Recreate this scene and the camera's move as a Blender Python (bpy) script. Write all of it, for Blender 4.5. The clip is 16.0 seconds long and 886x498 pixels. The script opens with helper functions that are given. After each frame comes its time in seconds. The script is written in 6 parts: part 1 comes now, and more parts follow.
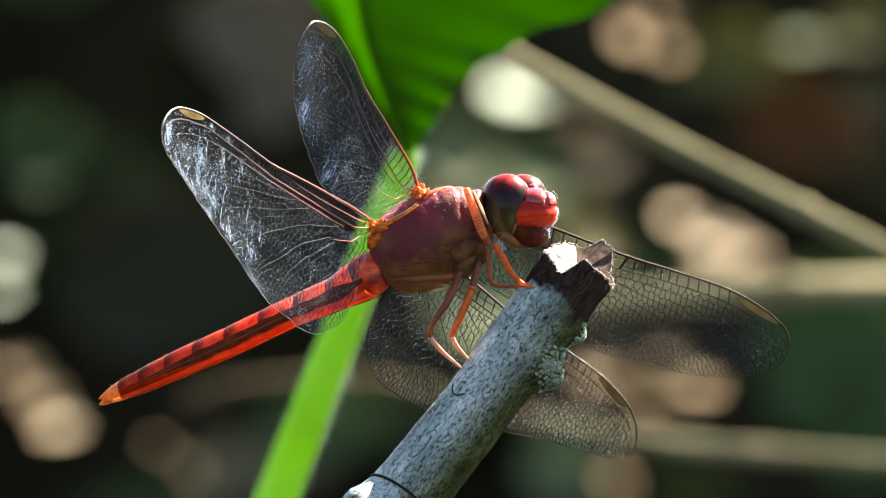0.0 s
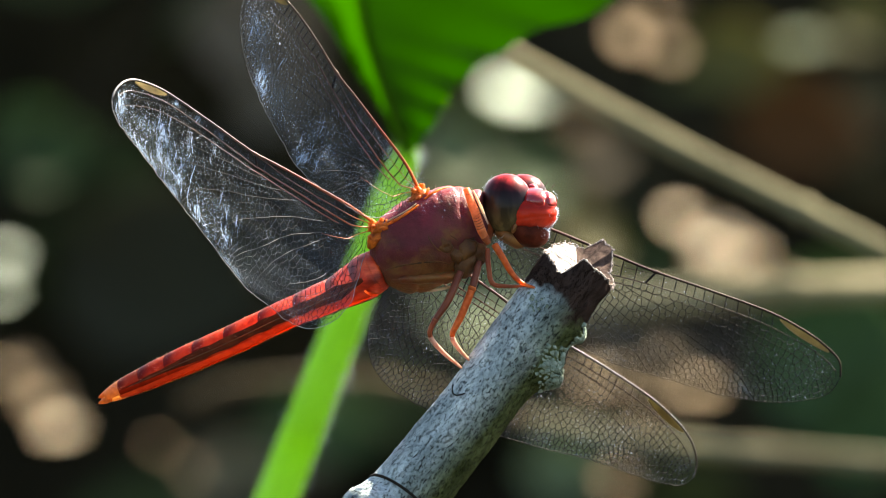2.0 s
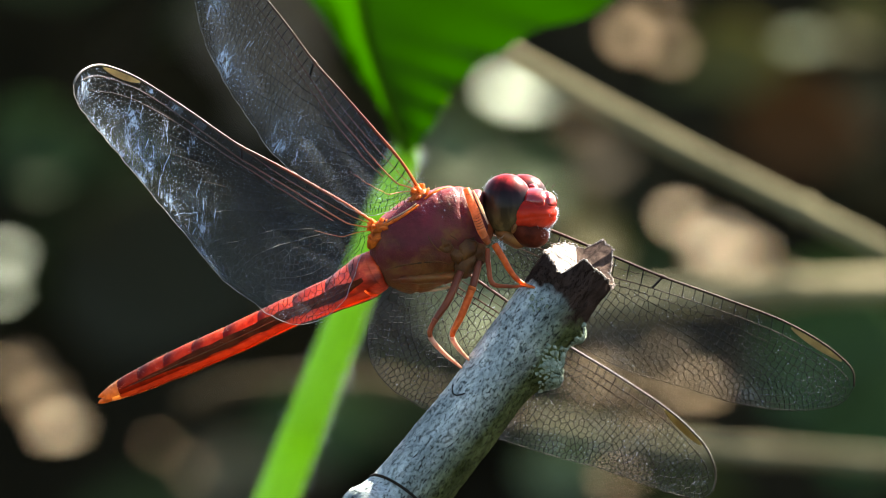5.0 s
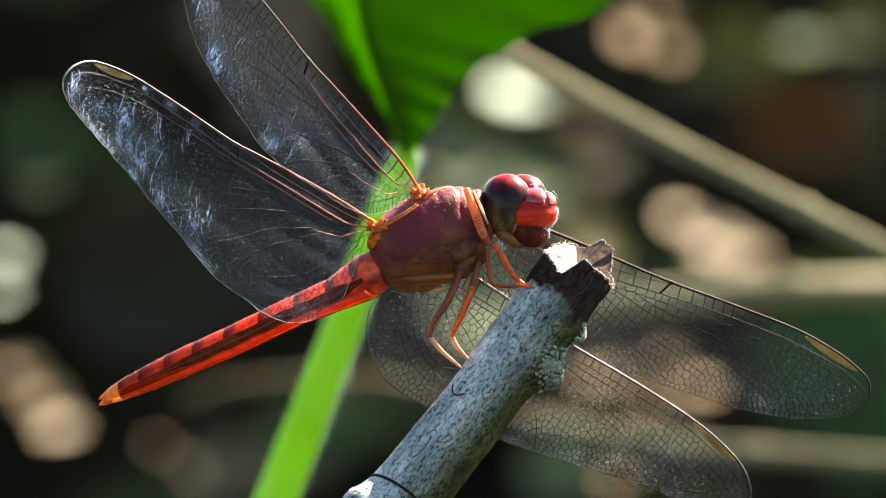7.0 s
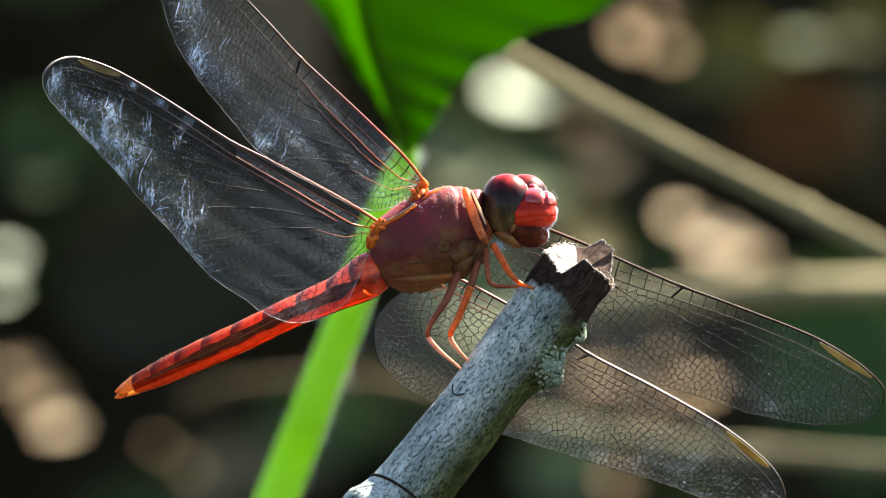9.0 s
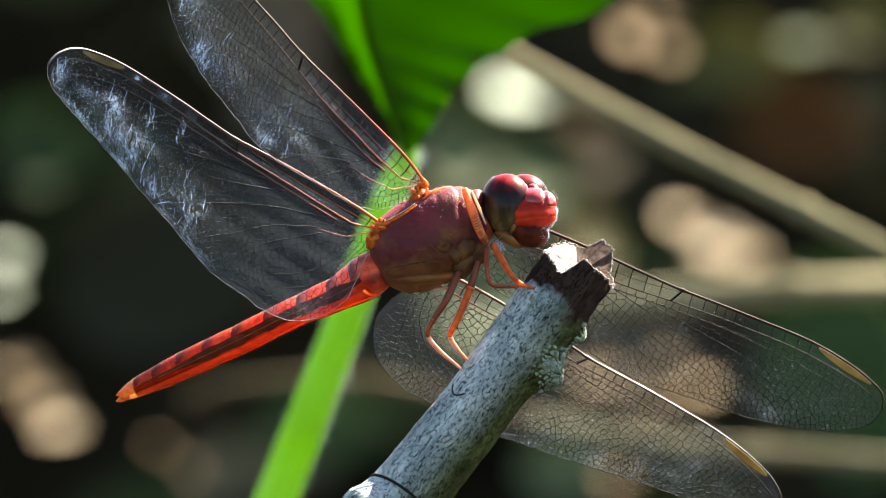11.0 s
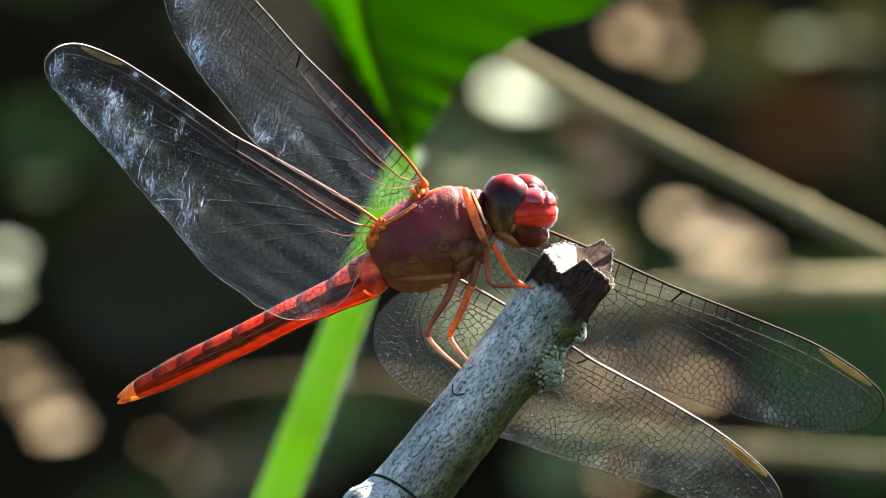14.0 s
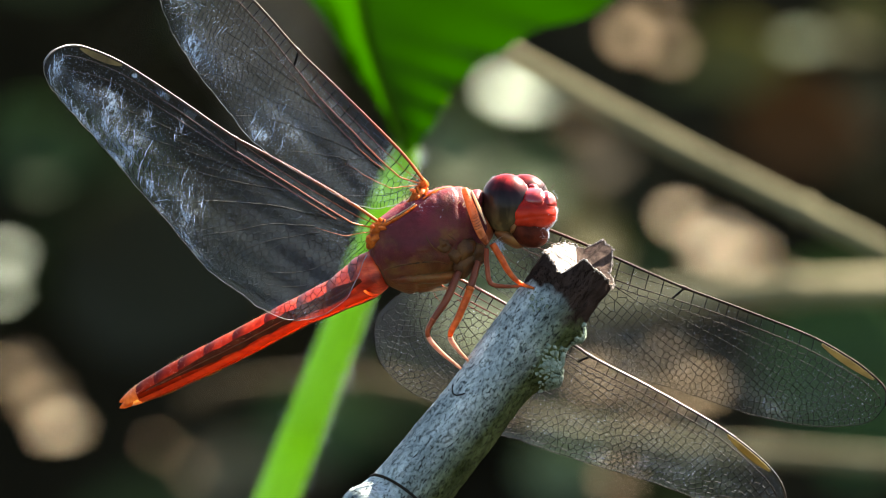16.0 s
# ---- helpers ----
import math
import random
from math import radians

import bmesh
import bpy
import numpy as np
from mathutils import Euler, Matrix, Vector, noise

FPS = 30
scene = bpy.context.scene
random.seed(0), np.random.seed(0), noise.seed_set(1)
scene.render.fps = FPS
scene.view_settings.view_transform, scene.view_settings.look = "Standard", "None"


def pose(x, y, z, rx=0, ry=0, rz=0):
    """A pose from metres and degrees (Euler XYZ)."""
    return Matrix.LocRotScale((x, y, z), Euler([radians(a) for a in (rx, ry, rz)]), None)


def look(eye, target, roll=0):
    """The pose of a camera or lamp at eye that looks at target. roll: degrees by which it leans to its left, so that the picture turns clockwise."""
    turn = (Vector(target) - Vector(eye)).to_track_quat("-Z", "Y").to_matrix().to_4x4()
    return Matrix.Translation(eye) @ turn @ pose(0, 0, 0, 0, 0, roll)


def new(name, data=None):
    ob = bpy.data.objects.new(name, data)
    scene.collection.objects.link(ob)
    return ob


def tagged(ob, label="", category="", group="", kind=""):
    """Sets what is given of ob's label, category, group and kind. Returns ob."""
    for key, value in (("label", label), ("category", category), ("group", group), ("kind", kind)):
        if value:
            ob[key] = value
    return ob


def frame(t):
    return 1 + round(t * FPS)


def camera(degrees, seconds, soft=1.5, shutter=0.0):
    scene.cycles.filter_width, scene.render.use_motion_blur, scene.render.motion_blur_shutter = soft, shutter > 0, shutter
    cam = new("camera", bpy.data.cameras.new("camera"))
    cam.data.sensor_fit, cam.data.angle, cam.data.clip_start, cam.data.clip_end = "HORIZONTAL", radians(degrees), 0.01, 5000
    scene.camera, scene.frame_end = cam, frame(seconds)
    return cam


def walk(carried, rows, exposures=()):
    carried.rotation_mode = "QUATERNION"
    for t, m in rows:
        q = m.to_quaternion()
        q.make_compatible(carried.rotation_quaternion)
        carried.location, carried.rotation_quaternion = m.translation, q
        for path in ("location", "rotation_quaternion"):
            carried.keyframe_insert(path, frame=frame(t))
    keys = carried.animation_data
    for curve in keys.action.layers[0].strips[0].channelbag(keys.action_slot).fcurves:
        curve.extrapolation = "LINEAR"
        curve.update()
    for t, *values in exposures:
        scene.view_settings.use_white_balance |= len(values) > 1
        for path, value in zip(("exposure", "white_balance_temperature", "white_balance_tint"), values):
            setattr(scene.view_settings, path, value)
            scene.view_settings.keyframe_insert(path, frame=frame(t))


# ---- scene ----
from mathutils.bvhtree import BVHTree
from mathutils.geometry import delaunay_2d_cdt

# Lens: a long macro lens from 2 m, focused on the insect; MM turns millimetres into metres.
MM = 0.001
STAGE = pose(0.002526, 0, 0.45, rx=-8)          # the perch, tilted as the camera looks down on it
EYE = STAGE @ Vector((-0.002526, -2.0, 0))
AIM = STAGE @ Vector((-0.002526, 0, 0))

cam = camera(1.7188, 16.0, soft=0.5)
cam.data.dof.use_dof = True
cam.data.dof.focus_distance = 1.994
cam.data.dof.aperture_fstop = 145.0
cam.data.dof.aperture_blades = 0
walk(cam, [(0.0, look(EYE, AIM)), (16.0, look(EYE, AIM))])

# ---- light ----
SUN = Vector((0.50, 0.55, 0.67)).normalized()
world = bpy.data.worlds.new("sky")
scene.world = world
world.use_nodes = True
wn = world.node_tree.nodes
sky = wn.new("ShaderNodeTexSky")
sky.sky_type = "NISHITA"
sky.sun_disc = False
sky.sun_elevation = math.asin(SUN.z)
sky.sun_rotation = math.atan2(SUN.x, SUN.y)
world.node_tree.links.new(sky.outputs[0], wn["Background"].inputs[0])
wn["Background"].inputs[1].default_value = 0.052
lamp = bpy.data.lights.new("sun", "SUN")
lamp.energy, lamp.angle, lamp.color = 5.0, radians(0.5), (1.0, 0.95, 0.86)
sun = new("sun", lamp)
sun.matrix_world = look(tuple(SUN * 5), (0, 0, 0))
scene.view_settings.exposure = 3.35
scene.view_settings.use_white_balance = True
scene.view_settings.white_balance_temperature = 7450


# ---- materials ----
def material(name):
    m = bpy.data.materials.new(name)
    m.use_nodes = True
    t = m.node_tree
    return m, t, t.nodes["Principled BSDF"], t.nodes["Material Output"]


def node(t, kind, **inputs):
    n = t.nodes.new("ShaderNode" + kind)
    for key, value in inputs.items():
        slot = n.inputs[int(key[1:])] if key[0] == "_" and key[1:].isdigit() else n.inputs[key.replace("_", " ")]
        if hasattr(value, "is_output"):
            t.links.new(value, slot)
        else:
            slot.default_value = value
    return n


def ramp(t, fac, *stops):
    n = t.nodes.new("ShaderNodeValToRGB")
    t.links.new(fac, n.inputs[0])
    while len(n.color_ramp.elements) < len(stops):
        n.color_ramp.elements.new(0.5)
    for e, (p, c) in zip(n.color_ramp.elements, stops):
        e.position = p
        e.color = (*c, 1) if len(c) == 3 else c
    return n.outputs[0]


def grey(v):
    return (v, v, v)


def place(t, scale=(1, 1, 1), which="Object"):
    c = t.nodes.new("ShaderNodeTexCoord")
    m = node(t, "Mapping", _0=c.outputs[which])
    m.inputs["Scale"].default_value = scale
    return m.outputs[0]


def noise_of(t, vec, scale, detail=4.0, rough=0.55):
    return node(t, "TexNoise", Vector=vec, Scale=scale, Detail=detail, Roughness=rough).outputs[0]


def mixed(t, fac, a, b, mode="MIX"):
    n = t.nodes.new("ShaderNodeMix")
    n.data_type, n.blend_type = "RGBA", mode
    for i, v in ((0, fac), (6, a), (7, b)):
        if hasattr(v, "is_output"):
            t.links.new(v, n.inputs[i])
        else:
            n.inputs[i].default_value = (*v, 1) if isinstance(v, tuple) and len(v) == 3 else v
    return n.outputs[2]


def bump(t, height, strength, distance):
    return node(t, "Bump", Strength=strength, Distance=distance, Height=height).outputs[0]


def chitin(name, dark, light, scale=900.0, rough=0.38, glow=0.25, gloss=0.1, radius=(0.0016, 0.0005, 0.0002), relief=0.35):
    """Insect skin: two tones of pigment in soft mottles, a light wax gloss, light soaking through."""
    m, t, b, out = material(name)
    v = place(t)
    n = noise_of(t, v, scale, 5)
    fine = noise_of(t, v, scale * 9, 2)
    c = ramp(t, n, (0.3, dark), (0.7, light))
    t.links.new(mixed(t, 0.25, c, ramp(t, fine, (0.3, grey(0.3)), (0.7, grey(1.0))), "MULTIPLY"), b.inputs["Base Color"])
    b.inputs["Roughness"].default_value = rough
    b.inputs["Specular IOR Level"].default_value = gloss
    b.inputs["Subsurface Weight"].default_value = glow
    b.inputs["Subsurface Radius"].default_value = (1, radius[1] / radius[0], radius[2] / radius[0])
    b.inputs["Subsurface Scale"].default_value = radius[0]
    t.links.new(bump(t, fine, relief, 0.00004), b.inputs["Normal"])
    return m


def glowing_skin(name, dark, light, through_light, share=0.5, rough=0.35, scale=700.0, gloss=0.25):
    """Thin translucent skin of abdomen, legs and plates: sunlight passes through it."""
    m, t, b, out = material(name)
    v = place(t)
    n = noise_of(t, v, scale, 4)
    c = ramp(t, n, (0.32, dark), (0.68, light))
    t.links.new(c, b.inputs["Base Color"])
    b.inputs["Roughness"].default_value = rough
    b.inputs["Specular IOR Level"].default_value = gloss
    t.links.new(bump(t, noise_of(t, v, scale * 8, 2), 0.3, 0.00004), b.inputs["Normal"])
    tr = node(t, "BsdfTranslucent", Color=mixed(t, 0.5, c, through_light))
    mix = node(t, "MixShader", _0=share, _1=b.outputs[0], _2=tr.outputs[0])
    t.links.new(mix.outputs[0], out.inputs[0])
    return m


def thorax_skin():
    m, t, b, out = material("thorax_skin")
    v = place(t)
    n = noise_of(t, v, 420.0, 4)
    warp = node(t, "SeparateXYZ", Vector=place(t)).outputs
    low = node(t, "Math", _0=warp[2], _1=n)
    low.operation = "MULTIPLY_ADD"
    low.inputs[1].default_value = 1.0
    band = node(t, "Math", _0=n, _1=0.0035)
    band.operation = "MULTIPLY"
    t.links.new(band.outputs[0], low.inputs[2])
    front = node(t, "MapRange", Value=warp[0])
    for i, q in ((1, -0.0046), (2, -0.0030), (3, 0.0), (4, 0.0006)):
        front.inputs[i].default_value = q
    high = node(t, "Math", _0=low.outputs[0], _1=front.outputs[0])
    high.operation = "SUBTRACT"
    h = node(t, "MapRange", Value=high.outputs[0])
    for i, q in ((1, -0.0008), (2, 0.0066), (3, 0.0), (4, 1.0)):
        h.inputs[i].default_value = q
    # maroon and brown pigment; pink top and orange bottom also carry sunlight
    base = ramp(t, h.outputs[0], (0.0, (0.34, 0.10, 0.022)), (0.08, (0.20, 0.068, 0.017)), (0.16, (0.13, 0.048, 0.014)), (0.22, (0.10, 0.030, 0.015)), (0.29, (0.085, 0.017, 0.019)), (0.52, (0.12, 0.016, 0.023)), (0.74, (0.28, 0.032, 0.034)), (1.0, (0.54, 0.09, 0.065)))
    marks = ramp(t, noise_of(t, place(t, (1.0, 1.0, 1.6)), 520.0, 4), (0.38, grey(0.2)), (0.55, grey(1.0)))
    gold = ramp(t, noise_of(t, place(t, (1.0, 1.0, 1.3)), 640.0, 5), (0.5, grey(0.0)), (0.72, grey(1.0)))
    lower = ramp(t, h.outputs[0], (0.30, grey(1.0)), (0.5, grey(0.0)))
    spot_share = node(t, "Math", _0=gold, _1=lower)
    spot_share.operation = "MULTIPLY"
    base = mixed(t, spot_share.outputs[0], base, (0.13, 0.062, 0.018))
    t.links.new(mixed(t, 0.35, base, marks, "MULTIPLY"), b.inputs["Base Color"])
    fine = noise_of(t, v, 5200.0, 2)
    b.inputs["Roughness"].default_value = 0.5
    b.inputs["Specular IOR Level"].default_value = 0.1
    b.inputs["Subsurface Weight"].default_value = 0.4
    b.inputs["Subsurface Radius"].default_value = (1, 0.22, 0.1)
    b.inputs["Subsurface Scale"].default_value = 0.0022
    t.links.new(bump(t, mixed(t, 0.4, noise_of(t, v, 1100.0, 5, 0.6), fine), 0.7, 0.00016), b.inputs["Normal"])
    return m


def eye_skin():
    """Compound eye: brick-red cap, black belt, olive below, fine facets under a clear gloss."""
    m, t, b, out = material("compound_eye")
    z = node(t, "SeparateXYZ", Vector=place(t)).outputs[2]
    n = noise_of(t, place(t), 500.0, 3)
    add = node(t, "Math", _0=n, _1=0.0007)
    add.operation = "MULTIPLY"
    zz = node(t, "Math", _0=z, _1=add.outputs[0])
    zz.operation = "ADD"
    h = node(t, "MapRange", Value=zz.outputs[0])
    for i, q in ((1, -0.0024), (2, 0.0027), (3, 0.0), (4, 1.0)):
        h.inputs[i].default_value = q
    c = ramp(t, h.outputs[0], (0.0, (0.24, 0.15, 0.06)), (0.22, (0.13, 0.09, 0.035)), (0.42, (0.05, 0.035, 0.018)), (0.56, (0.014, 0.008, 0.008)), (0.70, (0.016, 0.005, 0.006)), (0.78, (0.08, 0.006, 0.008)), (0.86, (0.24, 0.010, 0.012)), (1.0, (0.42, 0.018, 0.018)))
    stripe = ramp(t, noise_of(t, place(t, (1.0, 1.0, 0.12)), 1500.0, 2), (0.4, grey(0.25)), (0.58, grey(1.0)))
    t.links.new(mixed(t, 0.75, c, stripe, "MULTIPLY"), b.inputs["Base Color"])
    facets = node(t, "TexVoronoi", Vector=place(t), Scale=14000.0).outputs[0]
    t.links.new(bump(t, facets, 0.05, 0.000004), b.inputs["Normal"])
    b.inputs["Roughness"].default_value = 0.3
    b.inputs["Specular IOR Level"].default_value = 0.12
    return m


def membrane_skin(name, haze=0.014):
    """Wing film: almost clear, with a sheen and a milky haze painted stronger towards the root; creased places are
    coloured bluish white for sun glints.
    """
    m, t, b, out = material(name)
    v = place(t)
    crease_glint = t.nodes.new("ShaderNodeAttribute")
    crease_glint.attribute_name = "crease_glint"
    fibres = None
    for turn, scale, lo in ((0.35, 1500.0, 0.026), (-0.25, 2300.0, 0.030), (1.9, 1100.0, 0.016)):
        n = noise_of(t, node(t, "Mapping", Vector=v, Rotation=(0, 0, turn), Scale=(1.0, 0.28, 1.0)).outputs[0], scale, 5, 0.68)
        line = ramp(t, n, (0.5 - lo, grey(0.0)), (0.5, grey(1.0)), (0.5 + lo, grey(0.0)))
        fibres = line if fibres is None else mixed(t, 1.0, fibres, line, "LIGHTEN")
    cloud = ramp(t, noise_of(t, v, 900.0, 4, 0.6), (0.40, grey(0.0)), (0.66, grey(1.0)))
    streaks = mixed(t, 0.30, fibres, cloud)
    ragged = node(t, "Math", _0=crease_glint.outputs["Fac"], _1=ramp(t, noise_of(t, v, 420.0, 4, 0.6), (0.34, grey(0.0)), (0.60, grey(1.0))))
    ragged.operation = "MULTIPLY"
    crease = node(t, "Math", _0=ragged.outputs[0], _1=streaks)
    crease.operation = "MULTIPLY"
    clear = node(t, "BsdfTransparent", Color=(0.94, 0.94, 0.94, 1))
    milk = node(t, "BsdfTranslucent", Color=(0.60, 0.78, 1.0, 1))
    gloss = node(t, "BsdfGlossy", Color=(0.68, 0.84, 1.0, 1), Roughness=0.3)
    t.links.new(bump(t, noise_of(t, place(t, (0.5, 1.4, 1.0)), 900.0, 4), 0.6, 0.00012), gloss.inputs["Normal"])
    # bluish diffuse colour in place of sun glints off the creases
    dust = node(t, "BsdfDiffuse", Color=(0.55, 0.75, 1.0, 1))
    milk = node(t, "MixShader", _0=0.5, _1=milk.outputs[0], _2=dust.outputs[0])
    film = node(t, "MixShader", _0=0.22, _1=milk.outputs[0], _2=gloss.outputs[0])
    # painted haze, denser towards the wing root
    x = node(t, "SeparateXYZ", Vector=v).outputs[0]
    base = node(t, "MapRange", Value=x)
    for k, q in ((1, 0.004), (2, 0.022), (3, haze), (4, 0.45 * haze)):
        base.inputs[k].default_value = q
    amount = node(t, "MapRange", Value=crease.outputs[0])
    t.links.new(base.outputs[0], amount.inputs[3])
    amount.inputs[4].default_value = 1.0
    mix = node(t, "MixShader", _0=amount.outputs[0], _1=clear.outputs[0], _2=film.outputs[0])
    t.links.new(mix.outputs[0], out.inputs[0])
    return m


def vein_skin(name="wing_vein", rough=0.5, gloss=0.2, reach=0.033, polish=0.0):
    """Wing veins: red-orange close to the body, black-brown further out; polish is the roughness of a bare outer half over a spiny dull root."""
    m, t, b, out = material(name)
    x = node(t, "SeparateXYZ", Vector=place(t)).outputs[0]
    h = node(t, "MapRange", Value=x)
    h.inputs[1].default_value, h.inputs[2].default_value = 0.0, reach
    t.links.new(ramp(t, h.outputs[0], (0.0, (0.56, 0.12, 0.02)), (0.12, (0.28, 0.055, 0.018)), (0.34, (0.13, 0.032, 0.02)), (0.5, (0.06, 0.022, 0.014)), (1.0, (0.02, 0.012, 0.009))), b.inputs["Base Color"])
    b.inputs["Roughness"].default_value = rough
    b.inputs["Specular IOR Level"].default_value = gloss
    if polish:
        bare = node(t, "MapRange", Value=x)
        bare.inputs[1].default_value, bare.inputs[2].default_value = 0.010, 0.018
        t.links.new(bare.outputs[0], b.inputs["Coat Weight"])
        b.inputs["Coat Roughness"].default_value = polish
    return m


def crease_skin():
    """Folded wing film: a thin ridge, coloured pale to stand for its glint in the sun."""
    m, t, b, out = material("film_crease")
    shine = node(t, "BsdfGlossy", Color=(0.70, 0.82, 1.0, 1), Roughness=0.18)
    soft = node(t, "BsdfTranslucent", Color=(0.62, 0.74, 0.9, 1))
    face = node(t, "BsdfDiffuse", Color=(0.62, 0.74, 0.9, 1))
    both = node(t, "MixShader", _0=0.5, _1=soft.outputs[0], _2=face.outputs[0])
    film = node(t, "MixShader", _0=0.25, _1=both.outputs[0], _2=shine.outputs[0])
    clear = node(t, "BsdfTransparent", Color=(0.95, 0.95, 0.95, 1))
    t.links.new(node(t, "MixShader", _0=ramp(t, noise_of(t, place(t), 700.0, 3), (0.35, grey(0.15)), (0.65, grey(0.8))), _1=clear.outputs[0], _2=film.outputs[0]).outputs[0], out.inputs[0])
    return m


def fine_vein_skin():
    m, t, b, out = material("fine_vein")
    n = noise_of(t, place(t), 900.0, 2)
    t.links.new(ramp(t, n, (0.3, (0.002, 0.0015, 0.001)), (0.7, (0.008, 0.005, 0.003))), b.inputs["Base Color"])
    b.inputs["Roughness"].default_value = 0.5
    b.inputs["Specular IOR Level"].default_value = 0.05
    return m


def bark_skin():
    """Weathered twig bark: pale grey-blue crust with black flecks along the grain, green film on one side that also
    carries that side's shade, bare brown wood under the break.
    """
    m, t, b, out = material("twig_bark")
    v = place(t)
    long = place(t, (1.0, 1.0, 0.33))
    flecks = ramp(t, noise_of(t, place(t, (1.0, 1.0, 0.55)), 5200.0, 8, 0.8), (0.41, grey(0.05)), (0.46, grey(1.0)))
    spots = ramp(t, noise_of(t, v, 2600.0, 5, 0.75), (0.29, grey(0.08)), (0.35, grey(1.0)))
    tone = ramp(t, noise_of(t, place(t, (1.0, 1.0, 0.5)), 430.0, 6, 0.62), (0.32, (0.145, 0.185, 0.185)), (0.43, (0.245, 0.30, 0.305)), (0.53, (0.355, 0.42, 0.425)), (0.66, (0.62, 0.68, 0.67)))
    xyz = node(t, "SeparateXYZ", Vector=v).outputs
    # right side: green film, darkened further as the twig's shaded side
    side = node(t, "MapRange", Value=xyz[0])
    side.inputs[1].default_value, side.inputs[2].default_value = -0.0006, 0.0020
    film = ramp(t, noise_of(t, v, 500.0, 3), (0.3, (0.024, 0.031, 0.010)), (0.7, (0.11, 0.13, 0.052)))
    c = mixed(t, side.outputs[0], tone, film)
    streak = ramp(t, noise_of(t, place(t, (1.0, 1.0, 0.12)), 1500.0, 4, 0.6), (0.3, grey(0.6)), (0.55, grey(1.0)))
    c = mixed(t, 0.6, c, streak, "MULTIPLY")
    patchy = ramp(t, noise_of(t, v, 700.0, 3), (0.35, grey(0.35)), (0.65, grey(1.0)))
    c = mixed(t, patchy, c, mixed(t, 1.0, c, flecks, "MULTIPLY"))
    c = mixed(t, 0.9, c, spots, "MULTIPLY")
    grain = ramp(t, noise_of(t, place(t, (1.0, 1.0, 0.6)), 2400.0, 6, 0.7), (0.36, grey(0.45)), (0.54, grey(1.0)))
    c = mixed(t, 0.6, c, grain, "MULTIPLY")
    wob = node(t, "Math", _0=noise_of(t, v, 420.0, 3), _1=0.004)
    wob.operation = "MULTIPLY"
    lean = node(t, "Math", _0=xyz[0], _1=0.06)
    lean.operation = "MULTIPLY"
    tilt = node(t, "Math", _0=lean.outputs[0], _1=wob.outputs[0])
    up = node(t, "Math", _0=xyz[2], _1=tilt.outputs[0])
    up.operation = "ADD"
    bare = node(t, "MapRange", Value=up.outputs[0])
    bare.inputs[1].default_value, bare.inputs[2].default_value = -0.0004, 0.0003
    c = mixed(t, bare.outputs[0], c, ramp(t, noise_of(t, long, 900.0, 4), (0.3, (0.014, 0.009, 0.007)), (0.7, (0.05, 0.033, 0.027))))
    t.links.new(c, b.inputs["Base Color"])
    b.inputs["Roughness"].default_value = 0.9
    b.inputs["Specular IOR Level"].default_value = 0.02
    t.links.new(bump(t, mixed(t, 0.5, flecks, noise_of(t, v, 3600.0, 6, 0.7)), 1.0, 0.00026), b.inputs["Normal"])
    return m


def rough_surface(name, dark, light, scale, depth, rough=0.9):
    m, t, b, out = material(name)
    v = place(t)
    n = noise_of(t, v, scale, 6, 0.62)
    big = noise_of(t, v, scale / 6, 3)
    t.links.new(mixed(t, 0.6, ramp(t, n, (0.3, dark), (0.7, light)), ramp(t, big, (0.3, grey(0.45)), (0.7, grey(1.0))), "MULTIPLY"), b.inputs["Base Color"])
    b.inputs["Roughness"].default_value = rough
    b.inputs["Specular IOR Level"].default_value = 0.04
    t.links.new(bump(t, n, 0.8, depth), b.inputs["Normal"])
    return m


def leaf_skin(name, dark, light, through_light, share=0.45, rough=0.45, vary=0.0):
    """A leaf: mottled tissue, a waxy face, and light that passes through."""
    m, t, b, out = material(name)
    v = place(t)
    c = ramp(t, noise_of(t, v, 120.0, 4), (0.3, dark), (0.7, light))
    if vary:
        info = t.nodes.new("ShaderNodeObjectInfo")
        c = mixed(t, vary, c, ramp(t, info.outputs["Random"], (0.0, grey(0.25)), (1.0, grey(1.0))), "MULTIPLY")
    t.links.new(c, b.inputs["Base Color"])
    b.inputs["Roughness"].default_value = rough
    b.inputs["Specular IOR Level"].default_value = 0.12
    t.links.new(bump(t, noise_of(t, v, 700.0, 3), 0.4, 0.0003), b.inputs["Normal"])
    tr = node(t, "BsdfTranslucent", Color=mixed(t, 0.6, c, through_light))
    mix = node(t, "MixShader", _0=share, _1=b.outputs[0], _2=tr.outputs[0])
    t.links.new(mix.outputs[0], out.inputs[0])
    return m


